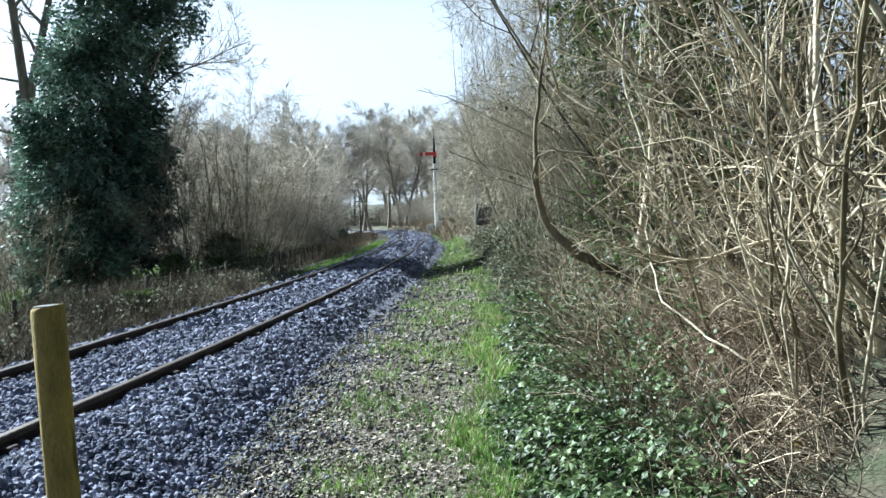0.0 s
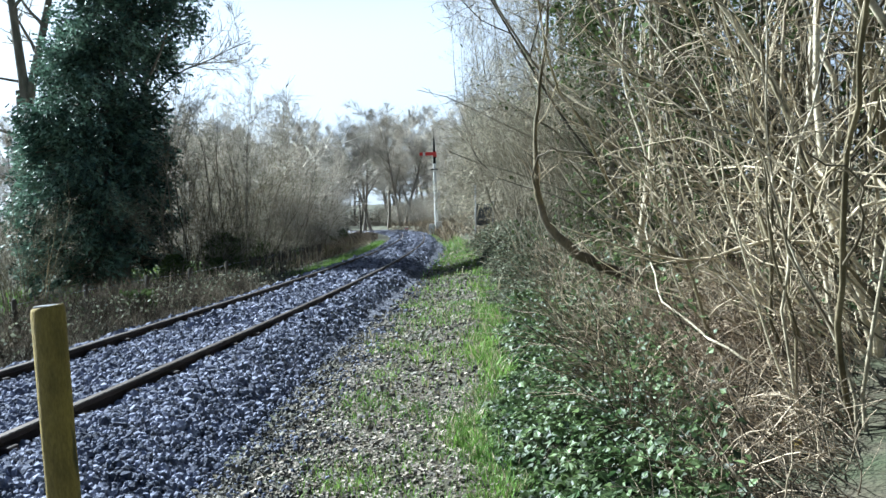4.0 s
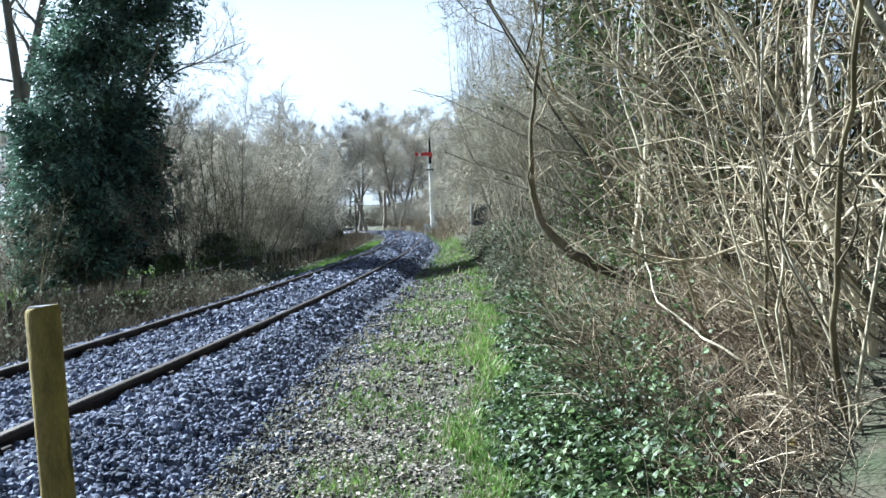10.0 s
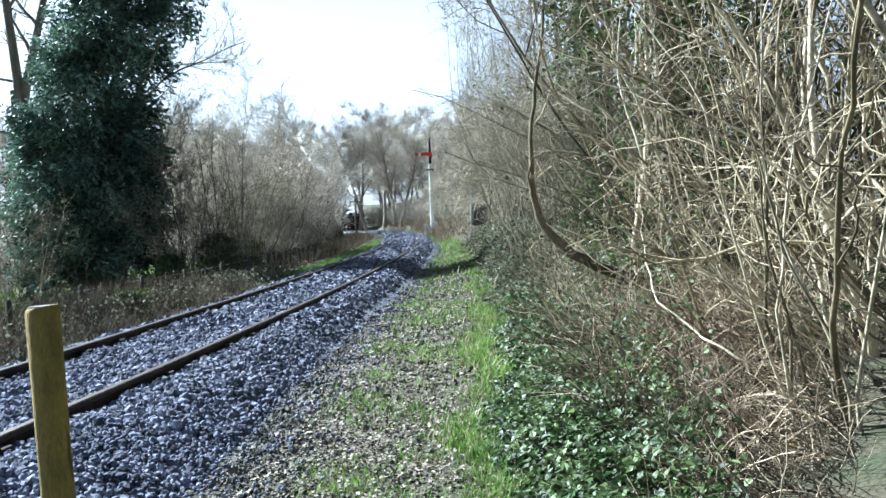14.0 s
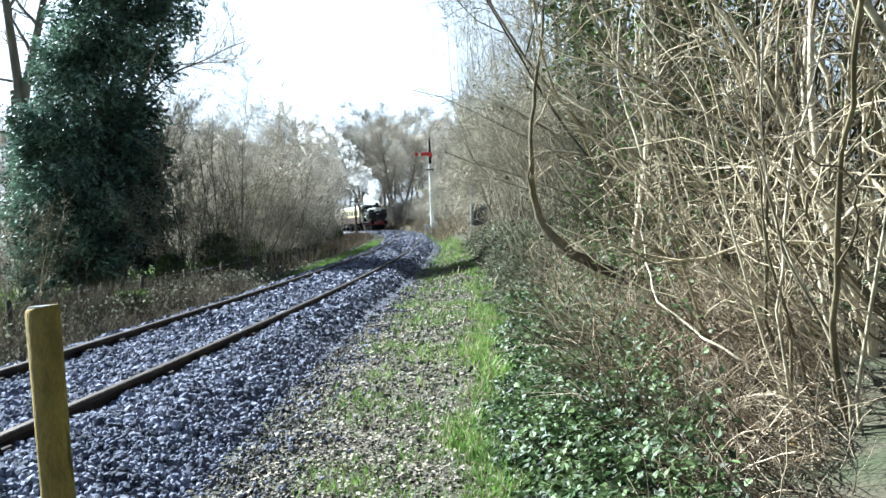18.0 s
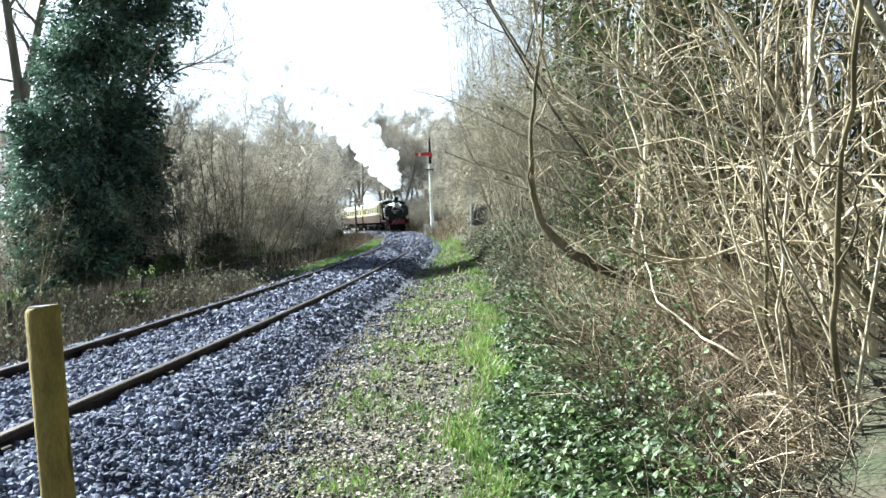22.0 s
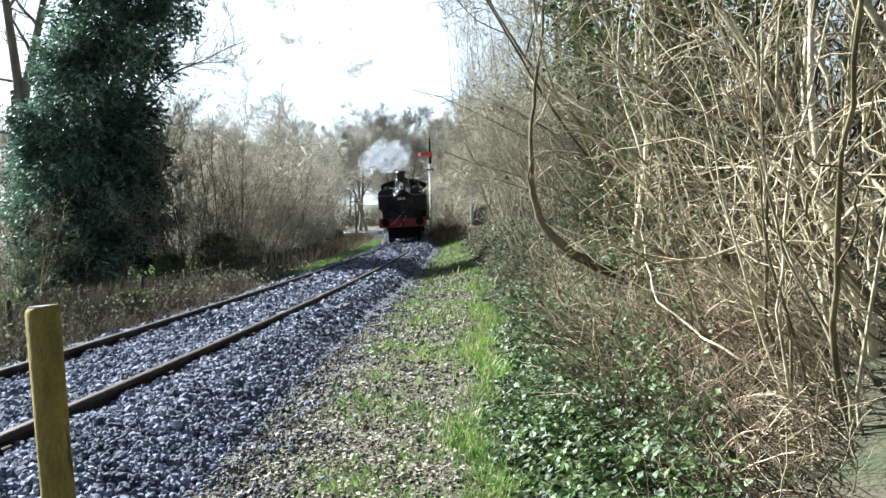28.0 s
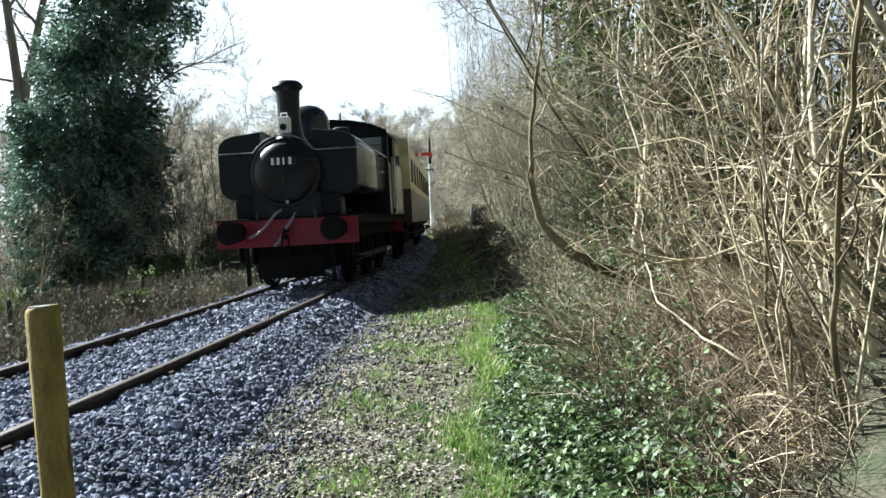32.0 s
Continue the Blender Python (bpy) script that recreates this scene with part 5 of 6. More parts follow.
def tank_outline(s):
    pts = [(0.45, 2.78), (0.95, 2.73), (1.10, 2.68), (1.19, 2.59), (1.22, 2.46), (1.22, 1.86), (1.19, 1.74), (1.10, 1.65), (0.98, 1.61), (0.58, 1.61), (0.45, 2.0)]
    return [(s * x, z) for x, z in pts]


def buffer(parent, x, back=0.0, face=-1):
    f = face
    b = part("buffer", lathe([(0.17, 0.0), (0.165, 0.03), (0.125, 0.05), (0.105, 0.27), (0.07, 0.28), (0.065, 0.44), (0.09, 0.455), (0.205, 0.475), (0.205, 0.495), (0.14, 0.512)], 24,
                             pose(x, back, 1.05, 90 if f < 0 else -90, 0, 0)), M_UNDER, parent, "black buffer with a round steel head", smooth=True)
    return b


def locomotive():
    top = tagged(new("steam_locomotive"), "black pannier tank steam locomotive with a red buffer beam", "locomotive")
    beam = part("buffer_beam", box(-1.215, 1.215, 0, 0.04, 0.78, 1.24, 0.006), M_RED, top, "red buffer beam")
    for x in (-0.864, 0.864):
        buffer(top, x)
    part("running_plate", box(-1.24, 1.24, 0.0, 8.0, 1.245, 1.27, 0.006), M_UNDER, top)
    for s in (-1, 1):
        part("frame", box(s * 0.63 - 0.015, s * 0.63 + 0.015, 0.05, 7.95, 0.5, 1.27), M_UNDER, top)
        part("valance", box(s * 1.215 - 0.01, s * 1.215 + 0.01, 0.05, 7.95, 1.10, 1.245), M_UNDER, top)
        part("guard_iron", box(s * 0.74 - 0.035, s * 0.74 + 0.035, 0.10, 0.13, 0.12, 0.85), M_UNDER, top)
        for yy in (0.55, 6.9):
            st = part("step", box(s * 1.0 if s > 0 else -1.22, 1.22 if s > 0 else -1.0, yy, yy + 0.28, 0.50, 0.525), M_UNDER, top)
            part("step_hanger", box(s * 1.0 - 0.01, s * 1.0 + 0.01, yy, yy + 0.28, 0.5, 1.27), M_UNDER, st)
            part("tread", box(s * 1.0 if s > 0 else -1.22, 1.22 if s > 0 else -1.0, yy, yy + 0.28, 0.86, 0.885), M_UNDER, st)
    part("stretcher", box(-0.62, 0.62, 0.3, 0.36, 0.5, 1.25), M_UNDER, top)
    part("ashpan", box(-0.6, 0.6, 4.4, 6.6, 0.25, 1.25), M_UNDER, top)
    # low plate added to fill the black shade under the beam
    part("lower_stretcher", box(-0.58, 0.58, 0.62, 0.66, 0.22, 0.6), M_UNDER, top)
    part("brake_pull_rod", rod((0, 1.0, 0.22), (0, 7.4, 0.22), 0.03, sides=8), M_UNDER, top)
    part("rear_stretcher", box(-0.62, 0.62, 7.2, 7.3, 0.25, 1.25), M_UNDER, top)
    for s in (-1, 1):
        part("sandbox", box(s * 0.86 - 0.14, s * 0.86 + 0.14, 0.40, 0.80, 0.82, 1.24, 0.03), M_UNDER, top)
        part("sand_pipe", pipe([(s * 0.80, 0.62, 0.84), (s * 0.78, 0.78, 0.45), (s * 0.76, 0.98, 0.12)], 0.022), M_UNDER, top)
        # dark sheet added for the shade below the valance; the side is open there
        part("side_skirt", box(s * 1.0 - 0.01, s * 1.0 + 0.01, 0.85, 7.6, 0.86, 1.245), M_UNDER, top)
        for yy in (2.72, 4.95, 7.05):
            part("brake_hanger", prism([(s * 0.78 - 0.03, 0.25), (s * 0.78 + 0.03, 0.25), (s * 0.78 + 0.03, 1.1), (s * 0.78 - 0.03, 1.1)], yy, yy + 0.08), M_UNDER, top)
            part("brake_block", box(s * 0.7525 - 0.05, s * 0.7525 + 0.05, yy - 0.15, yy - 0.02, 0.45, 0.85, 0.02), M_UNDER, top)
            part("axle_spring", prism([(s * 0.68 - 0.04, 0.36), (s * 0.68 + 0.04, 0.36), (s * 0.68 + 0.04, 0.50), (s * 0.68 - 0.04, 0.50)], yy - 1.45, yy - 0.5), M_UNDER, top)
    part("cylinder_block", box(-0.6, 0.6, 0.7, 1.6, 0.40, 1.5), M_UNDER, top)
    # smokebox, boiler and saddle
    cz = 2.03

    def along(y):
        return pose(0, y, cz, -90, 0, 0)
    part("smokebox", lathe([(0.57, 0.0), (0.60, 0.02), (0.60, 0.98), (0.57, 1.0)], 40, along(0.55)), M_SMOKEBOX, top, smooth=True)
    door = part("smokebox_door", lathe([(0.535, 0.0), (0.53, -0.02), (0.47, -0.07), (0.36, -0.12), (0.20, -0.155), (0.03, -0.165)], 40, along(0.55)), M_SMOKEBOX, top, "domed black smokebox door", smooth=True)
    bm = rod((0, 0.40, cz), (0, 0.33, cz), 0.028, sides=12)
    rod((0, 0.34, cz), (0.01, 0.34, cz - 0.27), 0.010, bm=bm)
    rod((0, 0.36, cz), (0.05, 0.36, cz - 0.23), 0.010, bm=bm)
    part("door_handle", bm, M_DARKSTEEL, door)
    part("door_stud", rod((0.03, 0.50, cz - 0.50), (0.03, 0.44, cz - 0.50), 0.03, sides=10), M_STEEL, door)
    for dz in (-0.2, 0.2):
        part("hinge", box(0.12, 0.56, 0.425, 0.50, cz + dz - 0.02, cz + dz + 0.02, 0.008), M_SMOKEBOX, door)
    plate = part("number_plate", box(-0.26, 0.26, 0.375, 0.40, cz + 0.10, cz + 0.28, 0.01), M_SMOKEBOX, door, "black plate with white raised marks")
    for k in range(4):
        part("plate_mark", box(-0.19 + k * 0.10, -0.14 + k * 0.10 - (0.02 if k == 2 else 0), 0.366, 0.377, cz + 0.13, cz + 0.25, 0.004), M_WHITE, plate)
    part("saddle", prism([(-0.58, 1.27), (0.58, 1.27), (0.58, 1.65), (0.42, 1.75), (-0.42, 1.75), (-0.58, 1.65)], 0.58, 1.5), M_SMOKEBOX, top)
    part("front_plate", prism([(-0.92, 1.27), (0.92, 1.27), (0.92, 1.55), (0.88, 1.66), (-0.88, 1.66), (-0.92, 1.55)], 0.62, 1.1, 0.03), M_BLACK, top)
    part("boiler", lathe([(0.62, 0.0), (0.62, 3.9)], 32, along(1.5)), M_GREEN, top, smooth=True)
    part("chimney", lathe([(0.34, 2.56), (0.26, 2.66), (0.215, 2.80), (0.195, 3.05), (0.205, 3.40), (0.215, 3.50), (0.262, 3.54), (0.275, 3.575), (0.262, 3.61), (0.215, 3.665), (0.195, 3.67), (0.18, 3.60)], 32,
                          pose(0, 1.12, 0)), M_SMOKEBOX, top, "tall black chimney with a flared cap", smooth=True)
    part("dome", lathe([(0.50, 2.56), (0.43, 2.70), (0.41, 2.85), (0.41, 3.06), (0.39, 3.22), (0.32, 3.36), (0.19, 3.45), (0.03, 3.485)], 32, pose(0, 2.85, 0)), M_GREEN, top, "rounded black dome", smooth=True)
    part("safety_valve_cover", lathe([(0.26, 2.7), (0.21, 2.8), (0.18, 3.0), (0.20, 3.08), (0.19, 3.16), (0.10, 3.18)], 24, pose(0, 4.3, 0)), M_BLACK, top, smooth=True)
    for s in (-1, 1):
        tank = part("pannier_tank", prism(tank_outline(s), 0.78, 5.25, 0.02), M_GREEN, top, "dark glossy pannier tank", smooth=True)
        # black facing over the tank end: the backlit face's darkness put into colour
        part("tank_front", prism([(x * 0.985 + s * 0.006, z * 0.985 + 0.032) for x, z in tank_outline(s)], 0.772, 0.784), M_SMOKEBOX, tank)
        for yy in (1.7, 2.6, 3.5, 4.4):
            part("tank_band", prism([(s * 1.224, 1.87), (s * 1.224, 2.45), (s * 1.21, 2.45), (s * 1.21, 1.87)], yy, yy + 0.05), M_BLACK, tank)
        part("tank_filler", lathe([(0.16, 2.7), (0.16, 2.87), (0.12, 2.90)], 16, pose(s * 0.78, 1.9, 0)), M_BLACK, tank, smooth=True)
        hr = part("handrail", pipe([(s * 1.26, 0.74, 2.54), (s * 1.26, 3.0, 2.54), (s * 1.26, 5.1, 2.54)], 0.013), M_STEEL, top, "steel handrail")
        for yy in (1.0, 2.5, 4.0, 4.95):
            part("stanchion", rod((s * 1.20, yy, 2.54), (s * 1.27, yy, 2.54), 0.014, sides=8), M_STEEL, hr)
        part("tank_step", box(s * 1.23 - 0.02, s * 1.23 + 0.02, 4.1, 4.5, 2.16, 2.19), M_STEEL, tank)
        # cab side with its doorway, and the bunker
        side = part("cab_side", box(s * 1.26 - 0.012, s * 1.26 + 0.012, 5.25, 5.75, 1.27, 2.45), M_GREEN, top)
        part("cab_pillar", box(s * 1.26 - 0.012, s * 1.26 + 0.012, 5.25, 5.36, 2.45, 3.12), M_BLACK, side)
        part("cab_rear_side", box(s * 1.26 - 0.012, s * 1.26 + 0.012, 5.90, 8.0, 1.27, 2.45), M_GREEN, top)
        part("cab_rear_pillar", box(s * 1.26 - 0.012, s * 1.26 + 0.012, 6.35, 6.9, 2.45, 3.12), M_BLACK, top)
        part("grab_rail", rod((s * 1.3, 5.80, 1.4), (s * 1.3, 5.80, 2.6), 0.014, sides=8), M_STEEL, top)
        part("grab_rail", rod((s * 1.3, 6.30, 1.4), (s * 1.3, 6.30, 2.6), 0.014, sides=8), M_STEEL, top)
    # cab front with two windows, back, roof
    part("cab_front", box(-1.26, 1.26, 5.25, 5.275, 1.3, 2.62), M_BLACK, top)
    for x0, x1 in ((-1.26, -1.14), (-0.52, 0.52), (1.14, 1.26)):
        part("cab_front_panel", box(x0, x1, 5.25, 5.275, 2.62, 3.2), M_BLACK, top)
    roof = [(-1.31, 3.10), (-1.2, 3.20), (-0.9, 3.33), (-0.45, 3.42), (0, 3.45), (0.45, 3.42), (0.9, 3.33), (1.2, 3.20), (1.31, 3.10)]
    part("cab_front_head", prism([(x, z) for x, z in roof] + [(1.26, 3.02), (-1.26, 3.02)], 5.25, 5.275), M_BLACK, top)
    for s in (-1, 1):
        part("cab_window", box(s * 0.83 - 0.31, s * 0.83 + 0.31, 5.258, 5.266, 2.62, 3.02), M_GLASS, top, "clear cab window")
        part("window_ring", prism([(s * 0.83 + a, b) for a, b in ((-0.32, 2.60), (0.32, 2.60), (0.32, 2.625), (-0.32, 2.625))], 5.235, 5.25), M_BLACK, top)
        part("cab_back_window", box(s * 0.75 - 0.3, s * 0.75 + 0.3, 6.888, 6.896, 2.62, 3.02), M_GLASS, top, "clear cab window")
    part("cab_back", box(-1.25, 1.25, 6.88, 6.905, 1.3, 2.62), M_BLACK, top)
    for x0, x1 in ((-1.25, -1.05), (-0.45, 0.45), (1.05, 1.25)):
        part("cab_back_panel", box(x0, x1, 6.88, 6.905, 2.62, 3.2), M_BLACK, top)
    part("cab_roof", prism(roof + [(x * 0.985, z - 0.03) for x, z in roof[::-1]], 5.05, 7.25), M_BLACK, top, "curved black cab roof", smooth=True)
    part("bunker", box(-1.22, 1.22, 6.50, 8.0, 1.3, 2.55, 0.03), M_GREEN, top)
    part("firebox_back", box(-0.62, 0.62, 5.3, 5.5, 1.4, 2.6, 0.05), M_SMOKEBOX, top)
    part("coal", box(-1.1, 1.1, 6.6, 7.9, 2.5, 2.72, 0.08), M_UNDER, top, "heap of black coal")
    # front fittings
    hr = part("front_handrail", pipe([(-1.24, 0.75, 2.42)] + [(0.645 * math.sin(radians(a)), 0.53, cz + 0.645 * math.cos(radians(a))) for a in range(-55, 56, 10)] + [(1.24, 0.75, 2.42)], 0.013), M_STEEL, top, "pale curved handrail over the smokebox")
    lamp = part("headlamp", box(-0.10, 0.10, 0.62, 0.82, 2.72, 3.00, 0.02), M_WHITE, top, "white headlamp in front of the chimney")
    part("lamp_lens", rod((0, 0.60, 2.82), (0, 0.625, 2.82), 0.06, sides=16), M_SMOKEBOX, lamp)
    part("lamp_handle", pipe([(-0.06, 0.72, 3.00), (-0.05, 0.72, 3.07), (0.05, 0.72, 3.07), (0.06, 0.72, 3.00)], 0.01), M_WHITE, lamp)
    part("lamp_bracket", box(-0.03, 0.03, 0.66, 0.74, 2.60, 2.73), M_DARKSTEEL, top)
    for x in (-0.5, 0.5):
        part("lamp_iron", box(x - 0.02, x + 0.02, -0.03, 0.0, 1.2, 1.38), M_DARKSTEEL, top)
    hook = part("drawhook", pipe([(0, 0.0, 1.05), (0, -0.18, 1.05), (0, -0.26, 1.0), (0, -0.24, 0.93), (0, -0.17, 0.93)], 0.035), M_UNDER, top)
    for k in range(3):
        z = 0.96 - k * 0.19
        part("coupling_link", pipe([(0.05, -0.2, z), (0.06, -0.2, z - 0.2), (-0.06, -0.2, z - 0.2), (-0.05, -0.2, z), (0.05, -0.2, z)], 0.018, 6), M_UNDER, hook)
    part("vacuum_hose", pipe([(-0.08, -0.02, 1.40), (-0.16, -0.10, 1.34), (-0.30, -0.15, 1.16), (-0.48, -0.16, 1.00), (-0.62, -0.12, 0.95)], 0.026), M_HOSE, top, "grey vacuum hose")
    part("steam_hose", pipe([(0.16, -0.02, 1.34), (0.14, -0.12, 1.26), (0.02, -0.17, 1.08), (-0.12, -0.17, 0.86), (-0.20, -0.12, 0.80)], 0.026), M_HOSE, top)
    part("whistle", lathe([(0.03, 3.43), (0.03, 3.6), (0.01, 3.63)], 10, pose(0.25, 5.15, 0)), M_STEEL, top)
    for x in (-0.864, 0.864):
        buffer(top, x, 8.0, 1)
    part("rear_beam", box(-1.215, 1.215, 7.97, 8.01, 0.83, 1.27), M_RED, top)
    # everything above the frames sits well forward
    still = ("brake", "sand", "side_skirt", "axle_spring", "rear_stretcher", "buffer", "running_plate", "frame", "valance", "guard_iron", "step", "stretcher", "ashpan", "bunker", "coal", "cab_rear_side", "rear_beam", "lamp_iron", "drawhook", "vacuum_hose", "steam_hose")
    for o in top.children:
        if not o.name.startswith(still):
            o.location.y -= 0.45
    sets = [wheelset(top, y, 0.705) for y in (1.75, 3.98, 6.21)]
    rods = []
    for s in (-1, 1):
        bm = box(s * 0.92 - 0.025, s * 0.92 + 0.025, -2.3, 2.3, -0.05, 0.05, 0.01)
        for yy in (-2.23, 0, 2.23):
            rod((s * 0.88, yy, 0), (s * 0.97, yy, 0), 0.09, sides=14, bm=bm)
        rods.append((part("coupling_rod", bm, M_DARKSTEEL, top, "dull oily steel coupling rod", m=pose(0, 3.98, 0.705 - 0.28)), 0 if s > 0 else 90))
    return top, sets, rods


def coach(first):
    """A chocolate and cream carriage, 18.2 m long, on two bogies."""
    top = tagged(new("railway_coach"), "chocolate and cream railway coach with a pale curved roof", "coach", "coaches of the train")
    ln = 18.2
    part("underframe", box(-1.2, 1.2, 0.1, ln - 0.1, 0.95, 1.15, 0.01), M_UNDER, top)
    part("truss", box(-1.1, 1.1, 6.2, 12.0, 0.45, 0.95, 0.05), M_UNDER, top)
    roof = [(-1.37, 3.18), (-1.28, 3.32), (-1.05, 3.46), (-0.6, 3.60), (0, 3.65), (0.6, 3.60), (1.05, 3.46), (1.28, 3.32), (1.37, 3.18)]
    part("roof", prism(roof + [(0, 3.18)], 0.0, ln), M_ROOF, top, "pale grey curved roof", smooth=True)
    pitch = (ln - 0.6) / 9
    for s in (-1, 1):
        x0, x1 = sorted((s * 1.33, s * 1.37))
        part("lower_panel", box(x0, x1, 0.0, ln, 1.05, 1.98, 0.004), M_CHOC, top, "chocolate brown lower side")
        part("waist_panel", box(x0, x1, 0.0, ln, 1.98, 2.20), M_CREAM, top, "cream waist band")
        part("cantrail", box(x0, x1, 0.0, ln, 2.92, 3.20), M_CREAM, top, "cream upper side")
        for k in range(10):
            yy = k * pitch + 0.05
            part("window_pillar", box(x0, x1, yy, yy + 0.50, 2.20, 2.92), M_CREAM, top)
        for k in range(9):
            yy = k * pitch + 0.55
            w = part("window", box(s * 1.345 - 0.004, s * 1.345 + 0.004, yy, yy + pitch - 0.5, 2.20, 2.92), M_GLASS, top)
            part("window_frame", box(x0 - 0.004, x1 + 0.004, yy - 0.02, yy + 0.03, 2.20, 2.92), M_CHOC, w)
            part("window_frame", box(x0 - 0.004, x1 + 0.004, yy + pitch - 0.53, yy + pitch - 0.48, 2.20, 2.92), M_CHOC, w)
        for yy in (1.1, ln - 1.6):
            part("door_handle", rod((s * 1.38, yy, 2.0), (s * 1.42, yy, 2.0), 0.02, sides=8), M_STEEL, top)
        part("step_board", box(s * 1.25 - 0.1, s * 1.25 + 0.1, 0.5, ln - 0.5, 0.70, 0.74), M_UNDER, top)
    for yy in (0.0, ln - 0.04):
        end = part("end_panel", box(-1.36, 1.36, yy, yy + 0.04, 1.05, 1.98), M_CHOC, top)
        for x0, x1 in ((-1.36, -1.1), (-0.42, 0.42), (1.1, 1.36)):
            part("end_pillar", box(x0, x1, yy, yy + 0.04, 1.98, 3.2), M_CREAM, end)
        part("end_head", box(-1.36, 1.36, yy, yy + 0.04, 2.9, 3.4), M_CREAM, end)
        for x in (-0.76, 0.76):
            part("end_window", box(x - 0.34, x + 0.34, yy + 0.015, yy + 0.025, 1.98, 2.9), M_GLASS, end)
    part("floor", box(-1.33, 1.33, 0.05, ln - 0.05, 1.15, 1.2), M_UNDER, top)
    for k in range(8):
        part("seat", box(-1.25, 1.25, 1.6 + k * 2.0, 1.75 + k * 2.0, 1.2, 2.3, 0.05), M_CHOC, top)
    for k in range(6):
        part("roof_vent", lathe([(0.14, 3.55), (0.14, 3.72), (0.04, 3.76)], 12, pose(0, 1.6 + k * 3.0, 0)), M_ROOF, top)
    sets = []
    for yy in (2.6, ln - 2.6):
        part("bogie", box(-1.05, 1.05, yy - 1.6, yy + 1.6, 0.42, 0.85, 0.05), M_UNDER, top)
        sets += [wheelset(top, yy - 1.25, 0.50, spokes=0), wheelset(top, yy + 1.25, 0.50, spokes=0)]
    for y, f in ((0.0, -1), (ln, 1)):
        for x in (-0.864, 0.864):
            buffer(top, x, y, f)
    return top, sets


def blob(seed, r):
    bm = bmesh.new()
    bmesh.ops.create_icosphere(bm, subdivisions=3, radius=r)
    off = Vector((seed * 3.7, seed * 1.3, seed))
    for v in bm.verts:
        n = v.co.normalized()
        v.co *= 0.88 + 0.35 * noise.noise(n * 1.8 + off) + 0.18 * noise.noise(n * 4.5 + off)
        v.co.y *= 1.55
    return bm


# ---- what moves ----
FRONT_T = (0.0, 4.0, 8.0, 11.5, 14.0, 16.5, 18.0, 20.0, 22.0, 24.0, 26.0, 27.5, 29.0, 30.0, 31.0, 32.0)
FRONT_Y = (189.0, 172.0, 154.5, 139.5, 128.5, 117.9, 110.6, 100.6, 88.8, 74.2, 58.6, 46.6, 35.3, 28.4, 21.3, 14.3)


def front_u(t):
    """Where the buffer beam is along the track: a smooth curve through the times above."""
    us = np.interp(FRONT_Y, TY, TU)
    i = int(np.clip(np.searchsorted(FRONT_T, t) - 1, 0, len(FRONT_T) - 2))
    sl = np.gradient(us, np.array(FRONT_T))
    h = FRONT_T[i + 1] - FRONT_T[i]
    f = (t - FRONT_T[i]) / h
    return (us[i] * (2 * f ** 3 - 3 * f ** 2 + 1) + us[i + 1] * (3 * f ** 2 - 2 * f ** 3) + h * sl[i] * (f ** 3 - 2 * f ** 2 + f) + h * sl[i + 1] * (f ** 3 - f ** 2))


def riding(u, a, b):
    """A vehicle's pose with its front at u, carried at a and b behind that."""
    p, q = at_u(u + a), at_u(u + b)
    d = (p - q) / np.linalg.norm(p - q)
    o = p + d * a
    return pose(o[0], o[1], 0.0, 0, 0, math.degrees(math.atan2(d[0], -d[1])))


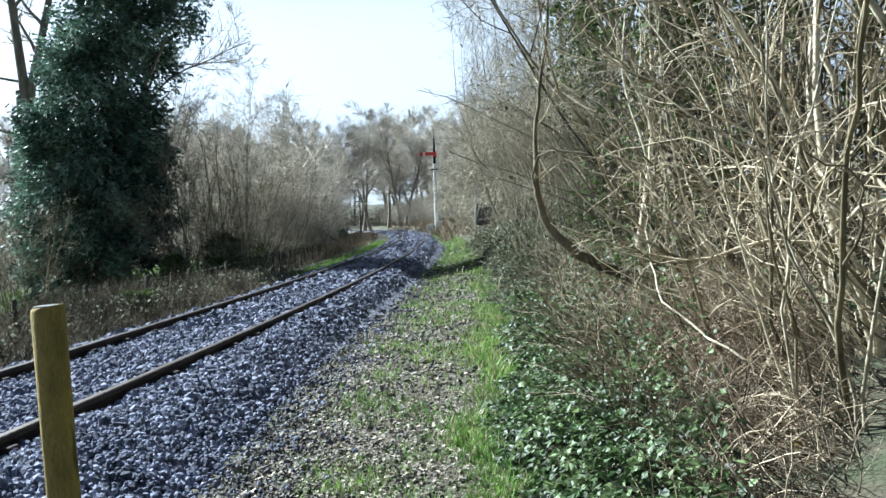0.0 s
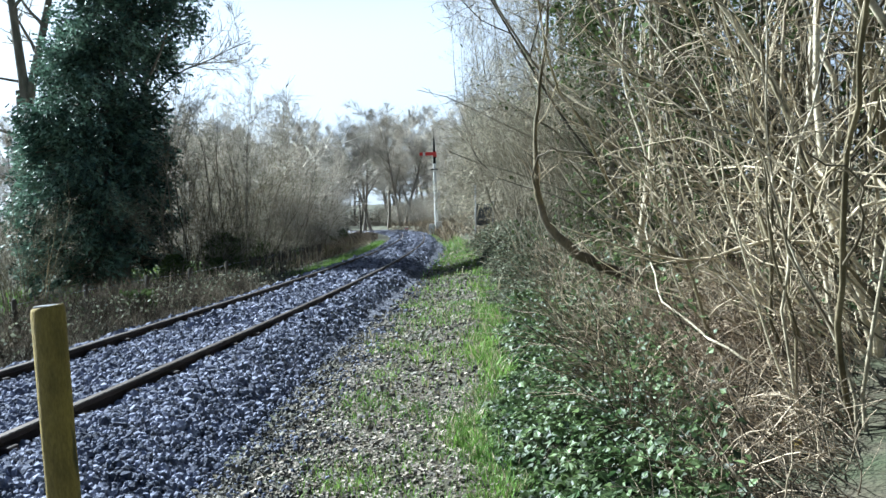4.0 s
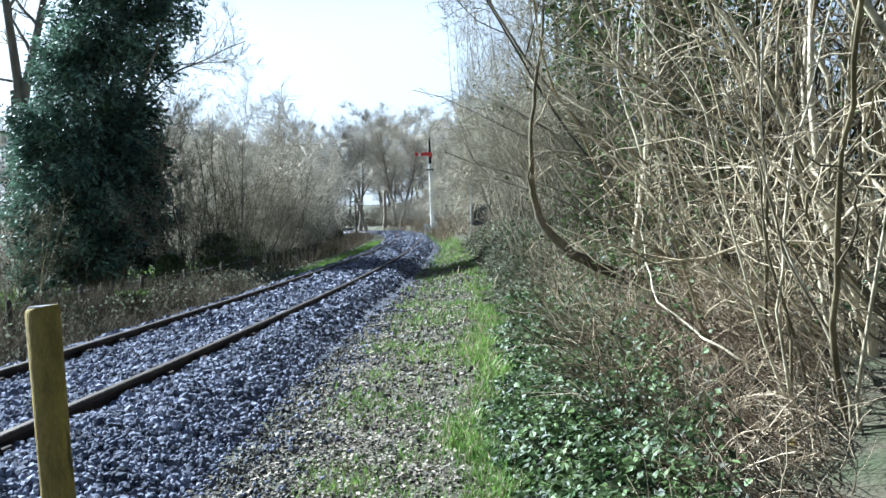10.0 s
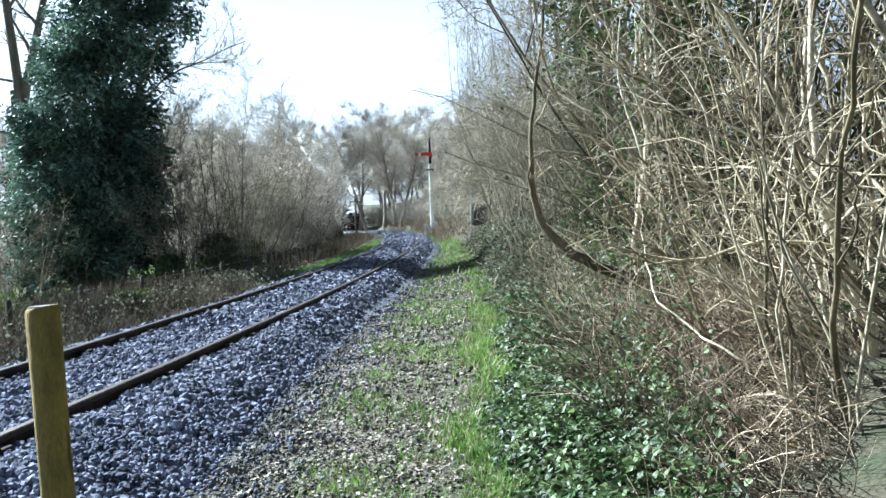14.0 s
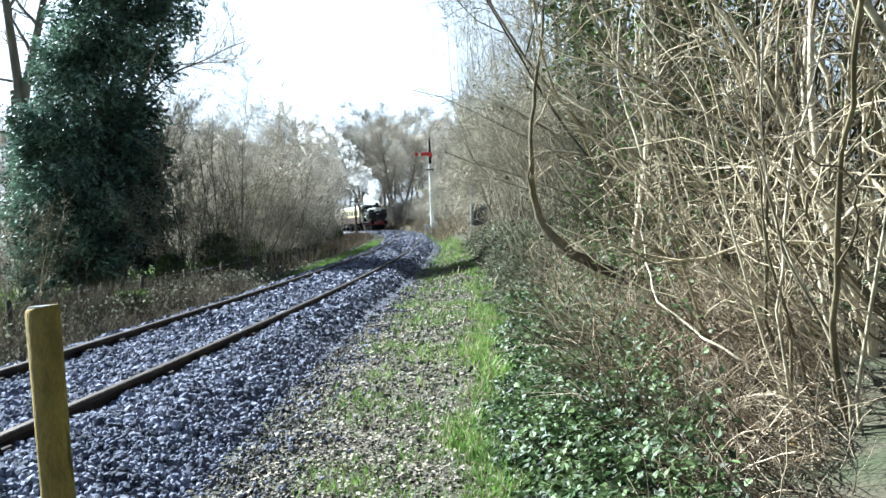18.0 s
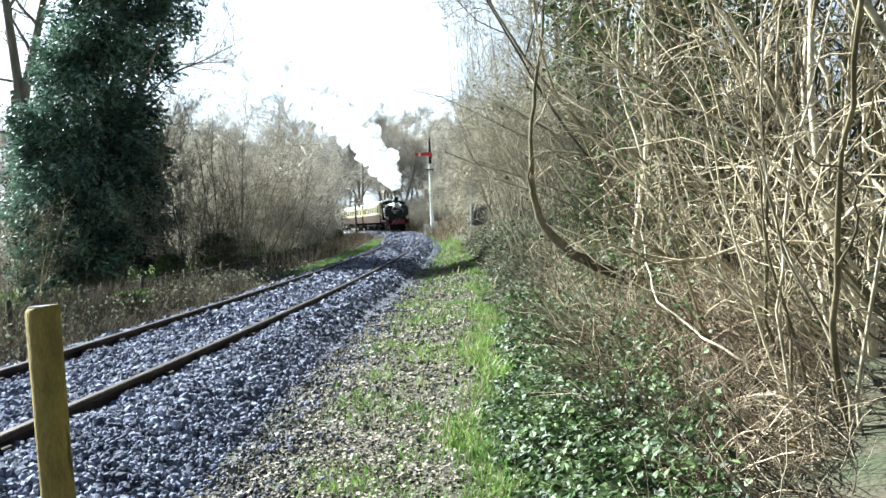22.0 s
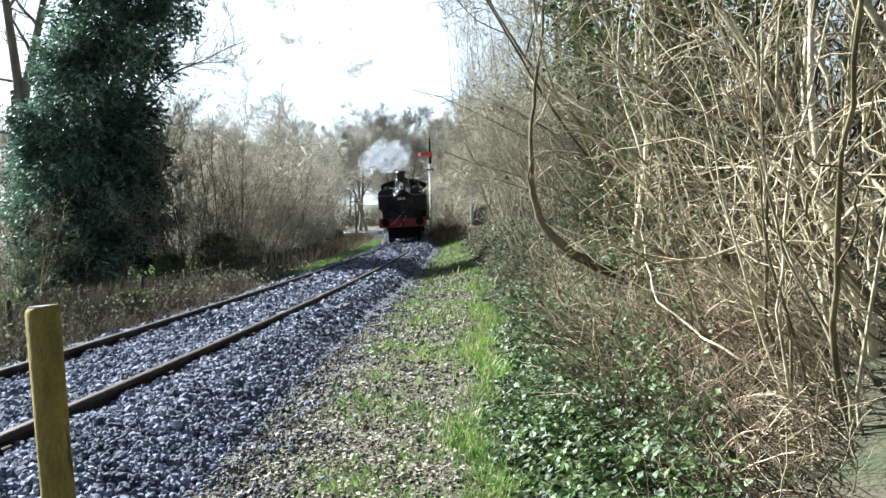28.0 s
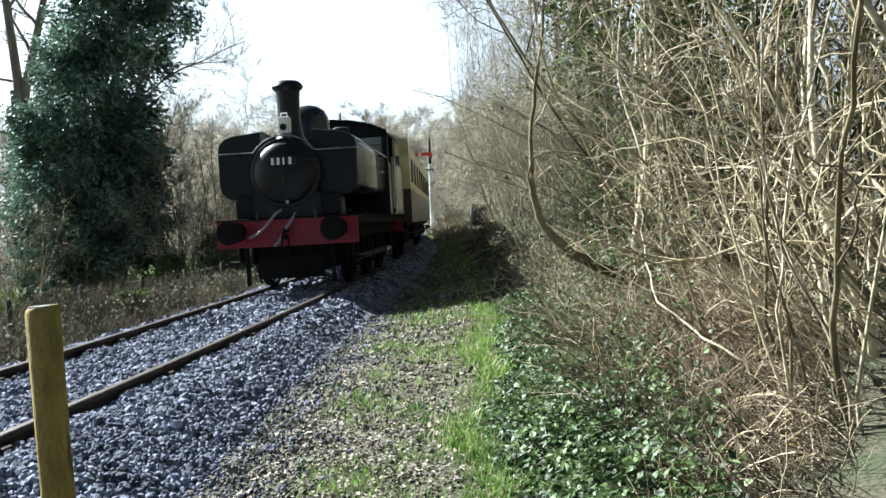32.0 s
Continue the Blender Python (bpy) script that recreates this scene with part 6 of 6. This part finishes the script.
def motions():
    ts = [round(0.5 * k, 2) for k in range(65)]
    walk(loco, [(t, riding(front_u(t), 1.75, 6.21)) for t in ts])
    for k, (c, _) in enumerate(coaches):
        walk(c, [(t, riding(front_u(t) + 9.05 + k * 19.25, 2.6, 15.6)) for t in ts])
    fine = [round(0.1 * k, 2) for k in range(321)]
    run = [front_u(0.0) - front_u(t) for t in fine]
    for ws in loco_sets:
        walk(ws, [(t, pose(0, ws.location.y, 0.705, math.degrees(s / 0.705), 0, 0)) for t, s in zip(fine, run)])
    for bar, lag in loco_rods:
        walk(bar, [(t, pose(0, 3.98 + 0.28 * math.sin(s / 0.705 + radians(lag)), 0.705 - 0.28 * math.cos(s / 0.705 + radians(lag)))) for t, s in zip(fine, run)])
    for _, sets in coaches:
        for ws in sets:
            yy = ws.location.y
            walk(ws, [(t, pose(0, yy, 0.5, math.degrees(s / 0.5), 0, 0)) for t, s in zip(fine, run)])
    rng = np.random.default_rng(95)
    for ob, te in puffs:
        thin = ob.name.startswith("smoke")
        drift = rng.normal(0, 1, 3)
        spin = rng.uniform(-20, 20)
        rows = []
        inside = pose(*(rng.uniform(-0.3, 0.3), rng.uniform(2.2, 4.2), 2.12))
        for t in ts:
            if t < te - 0.07:
                rows.append((t, riding(front_u(t), 1.75, 6.21) @ inside))
        m = riding(front_u(te), 1.75, 6.21)
        start = m @ Vector((0, 1.1, 4.6 if thin else 5.0))
        rows.append((te - 0.07, riding(front_u(te - 0.07), 1.75, 6.21) @ pose(0, 1.2, 2.25)))
        for dt in (0.0, 0.4, 0.9, 1.6, 2.6, 4.0, 6.0, 9.0, 14.0, 22.0):
            t = te + dt
            if t > 32.0 and rows[-1][0] >= 32.0:
                break
            w = min(1.0, dt / 3.0) ** 0.7
            late = max(dt - 2.0, 0.0)
            if thin:
                lift = 2.3 * dt + 3.5 * max(dt - 3.0, 0.0) if te < 25.6 else 1.5 * (1 - math.exp(-dt / 1.2)) + 0.25 * late
                p = start + Vector((-1.05 * dt + drift[0] * 0.7 * w, 1.3 * dt + drift[1] * 1.2 * w, lift - 0.2 + drift[2] * 0.6 * w))
            else:
                lean = 1.1 if te < 17.5 else 0.75
                p = start + Vector((-lean * dt + drift[0] * (1.25 * w + 0.12 * late), 0.5 * dt + drift[1] * 1.4 * w, 2.5 * dt + drift[2] * 0.7 * w))
            rows.append((min(t, 32.0) if t > 32.0 else t, pose(p.x, p.y, p.z, spin * dt / 4, spin * dt / 6, 0)))
        walk(ob, rows)


ground()
ballast()
track()
timber_post()
conifer("cypress_tree", 31, 11.2, -12.0, 28.8, "tall dark green cypress beside the line, its edge ragged")
tall_trees()
hedge_bushes()
hazel_stools()
hedge_right()
ivy_trees()
leaning_tree()
undergrowth()
path_cover()
semaphore_signal()
ground_disc()
notice_board()
telegraph_poles()
fence()
timber_steps()
loco, loco_sets, loco_rods = locomotive()
coaches = [coach(True)]
second, extra = coach(False)
coaches.append((second, extra))
puffs = []
rng = np.random.default_rng(96)
puff_meshes = [part("steam_puff", blob(k, 0.70 if k > 5 else 0.95), (M_STEAM, M_SMOKE)[k // 6], None, smooth=True).data for k in range(9)]
for ob in [o for o in scene.objects if o.name.startswith("steam_puff")]:
    bpy.data.objects.remove(ob)
for k in range(200):
    te = 9.8 + 13.0 * (k + rng.uniform(0, 0.8)) / 200
    ob = tagged(new("steam_puff", puff_meshes[k % 6]), "puff of white steam drifting from the chimney", "steam", "steam from the chimney")
    puffs.append((ob, te))
for k in range(44):
    te = 22.4 + 6.0 * (k + rng.uniform(0, 0.8)) / 44
    ob = tagged(new("smoke_puff", puff_meshes[6 + k % 3]), "thin puff of bluish grey smoke", "smoke", "smoke from the chimney")
    puffs.append((ob, te))
motions()
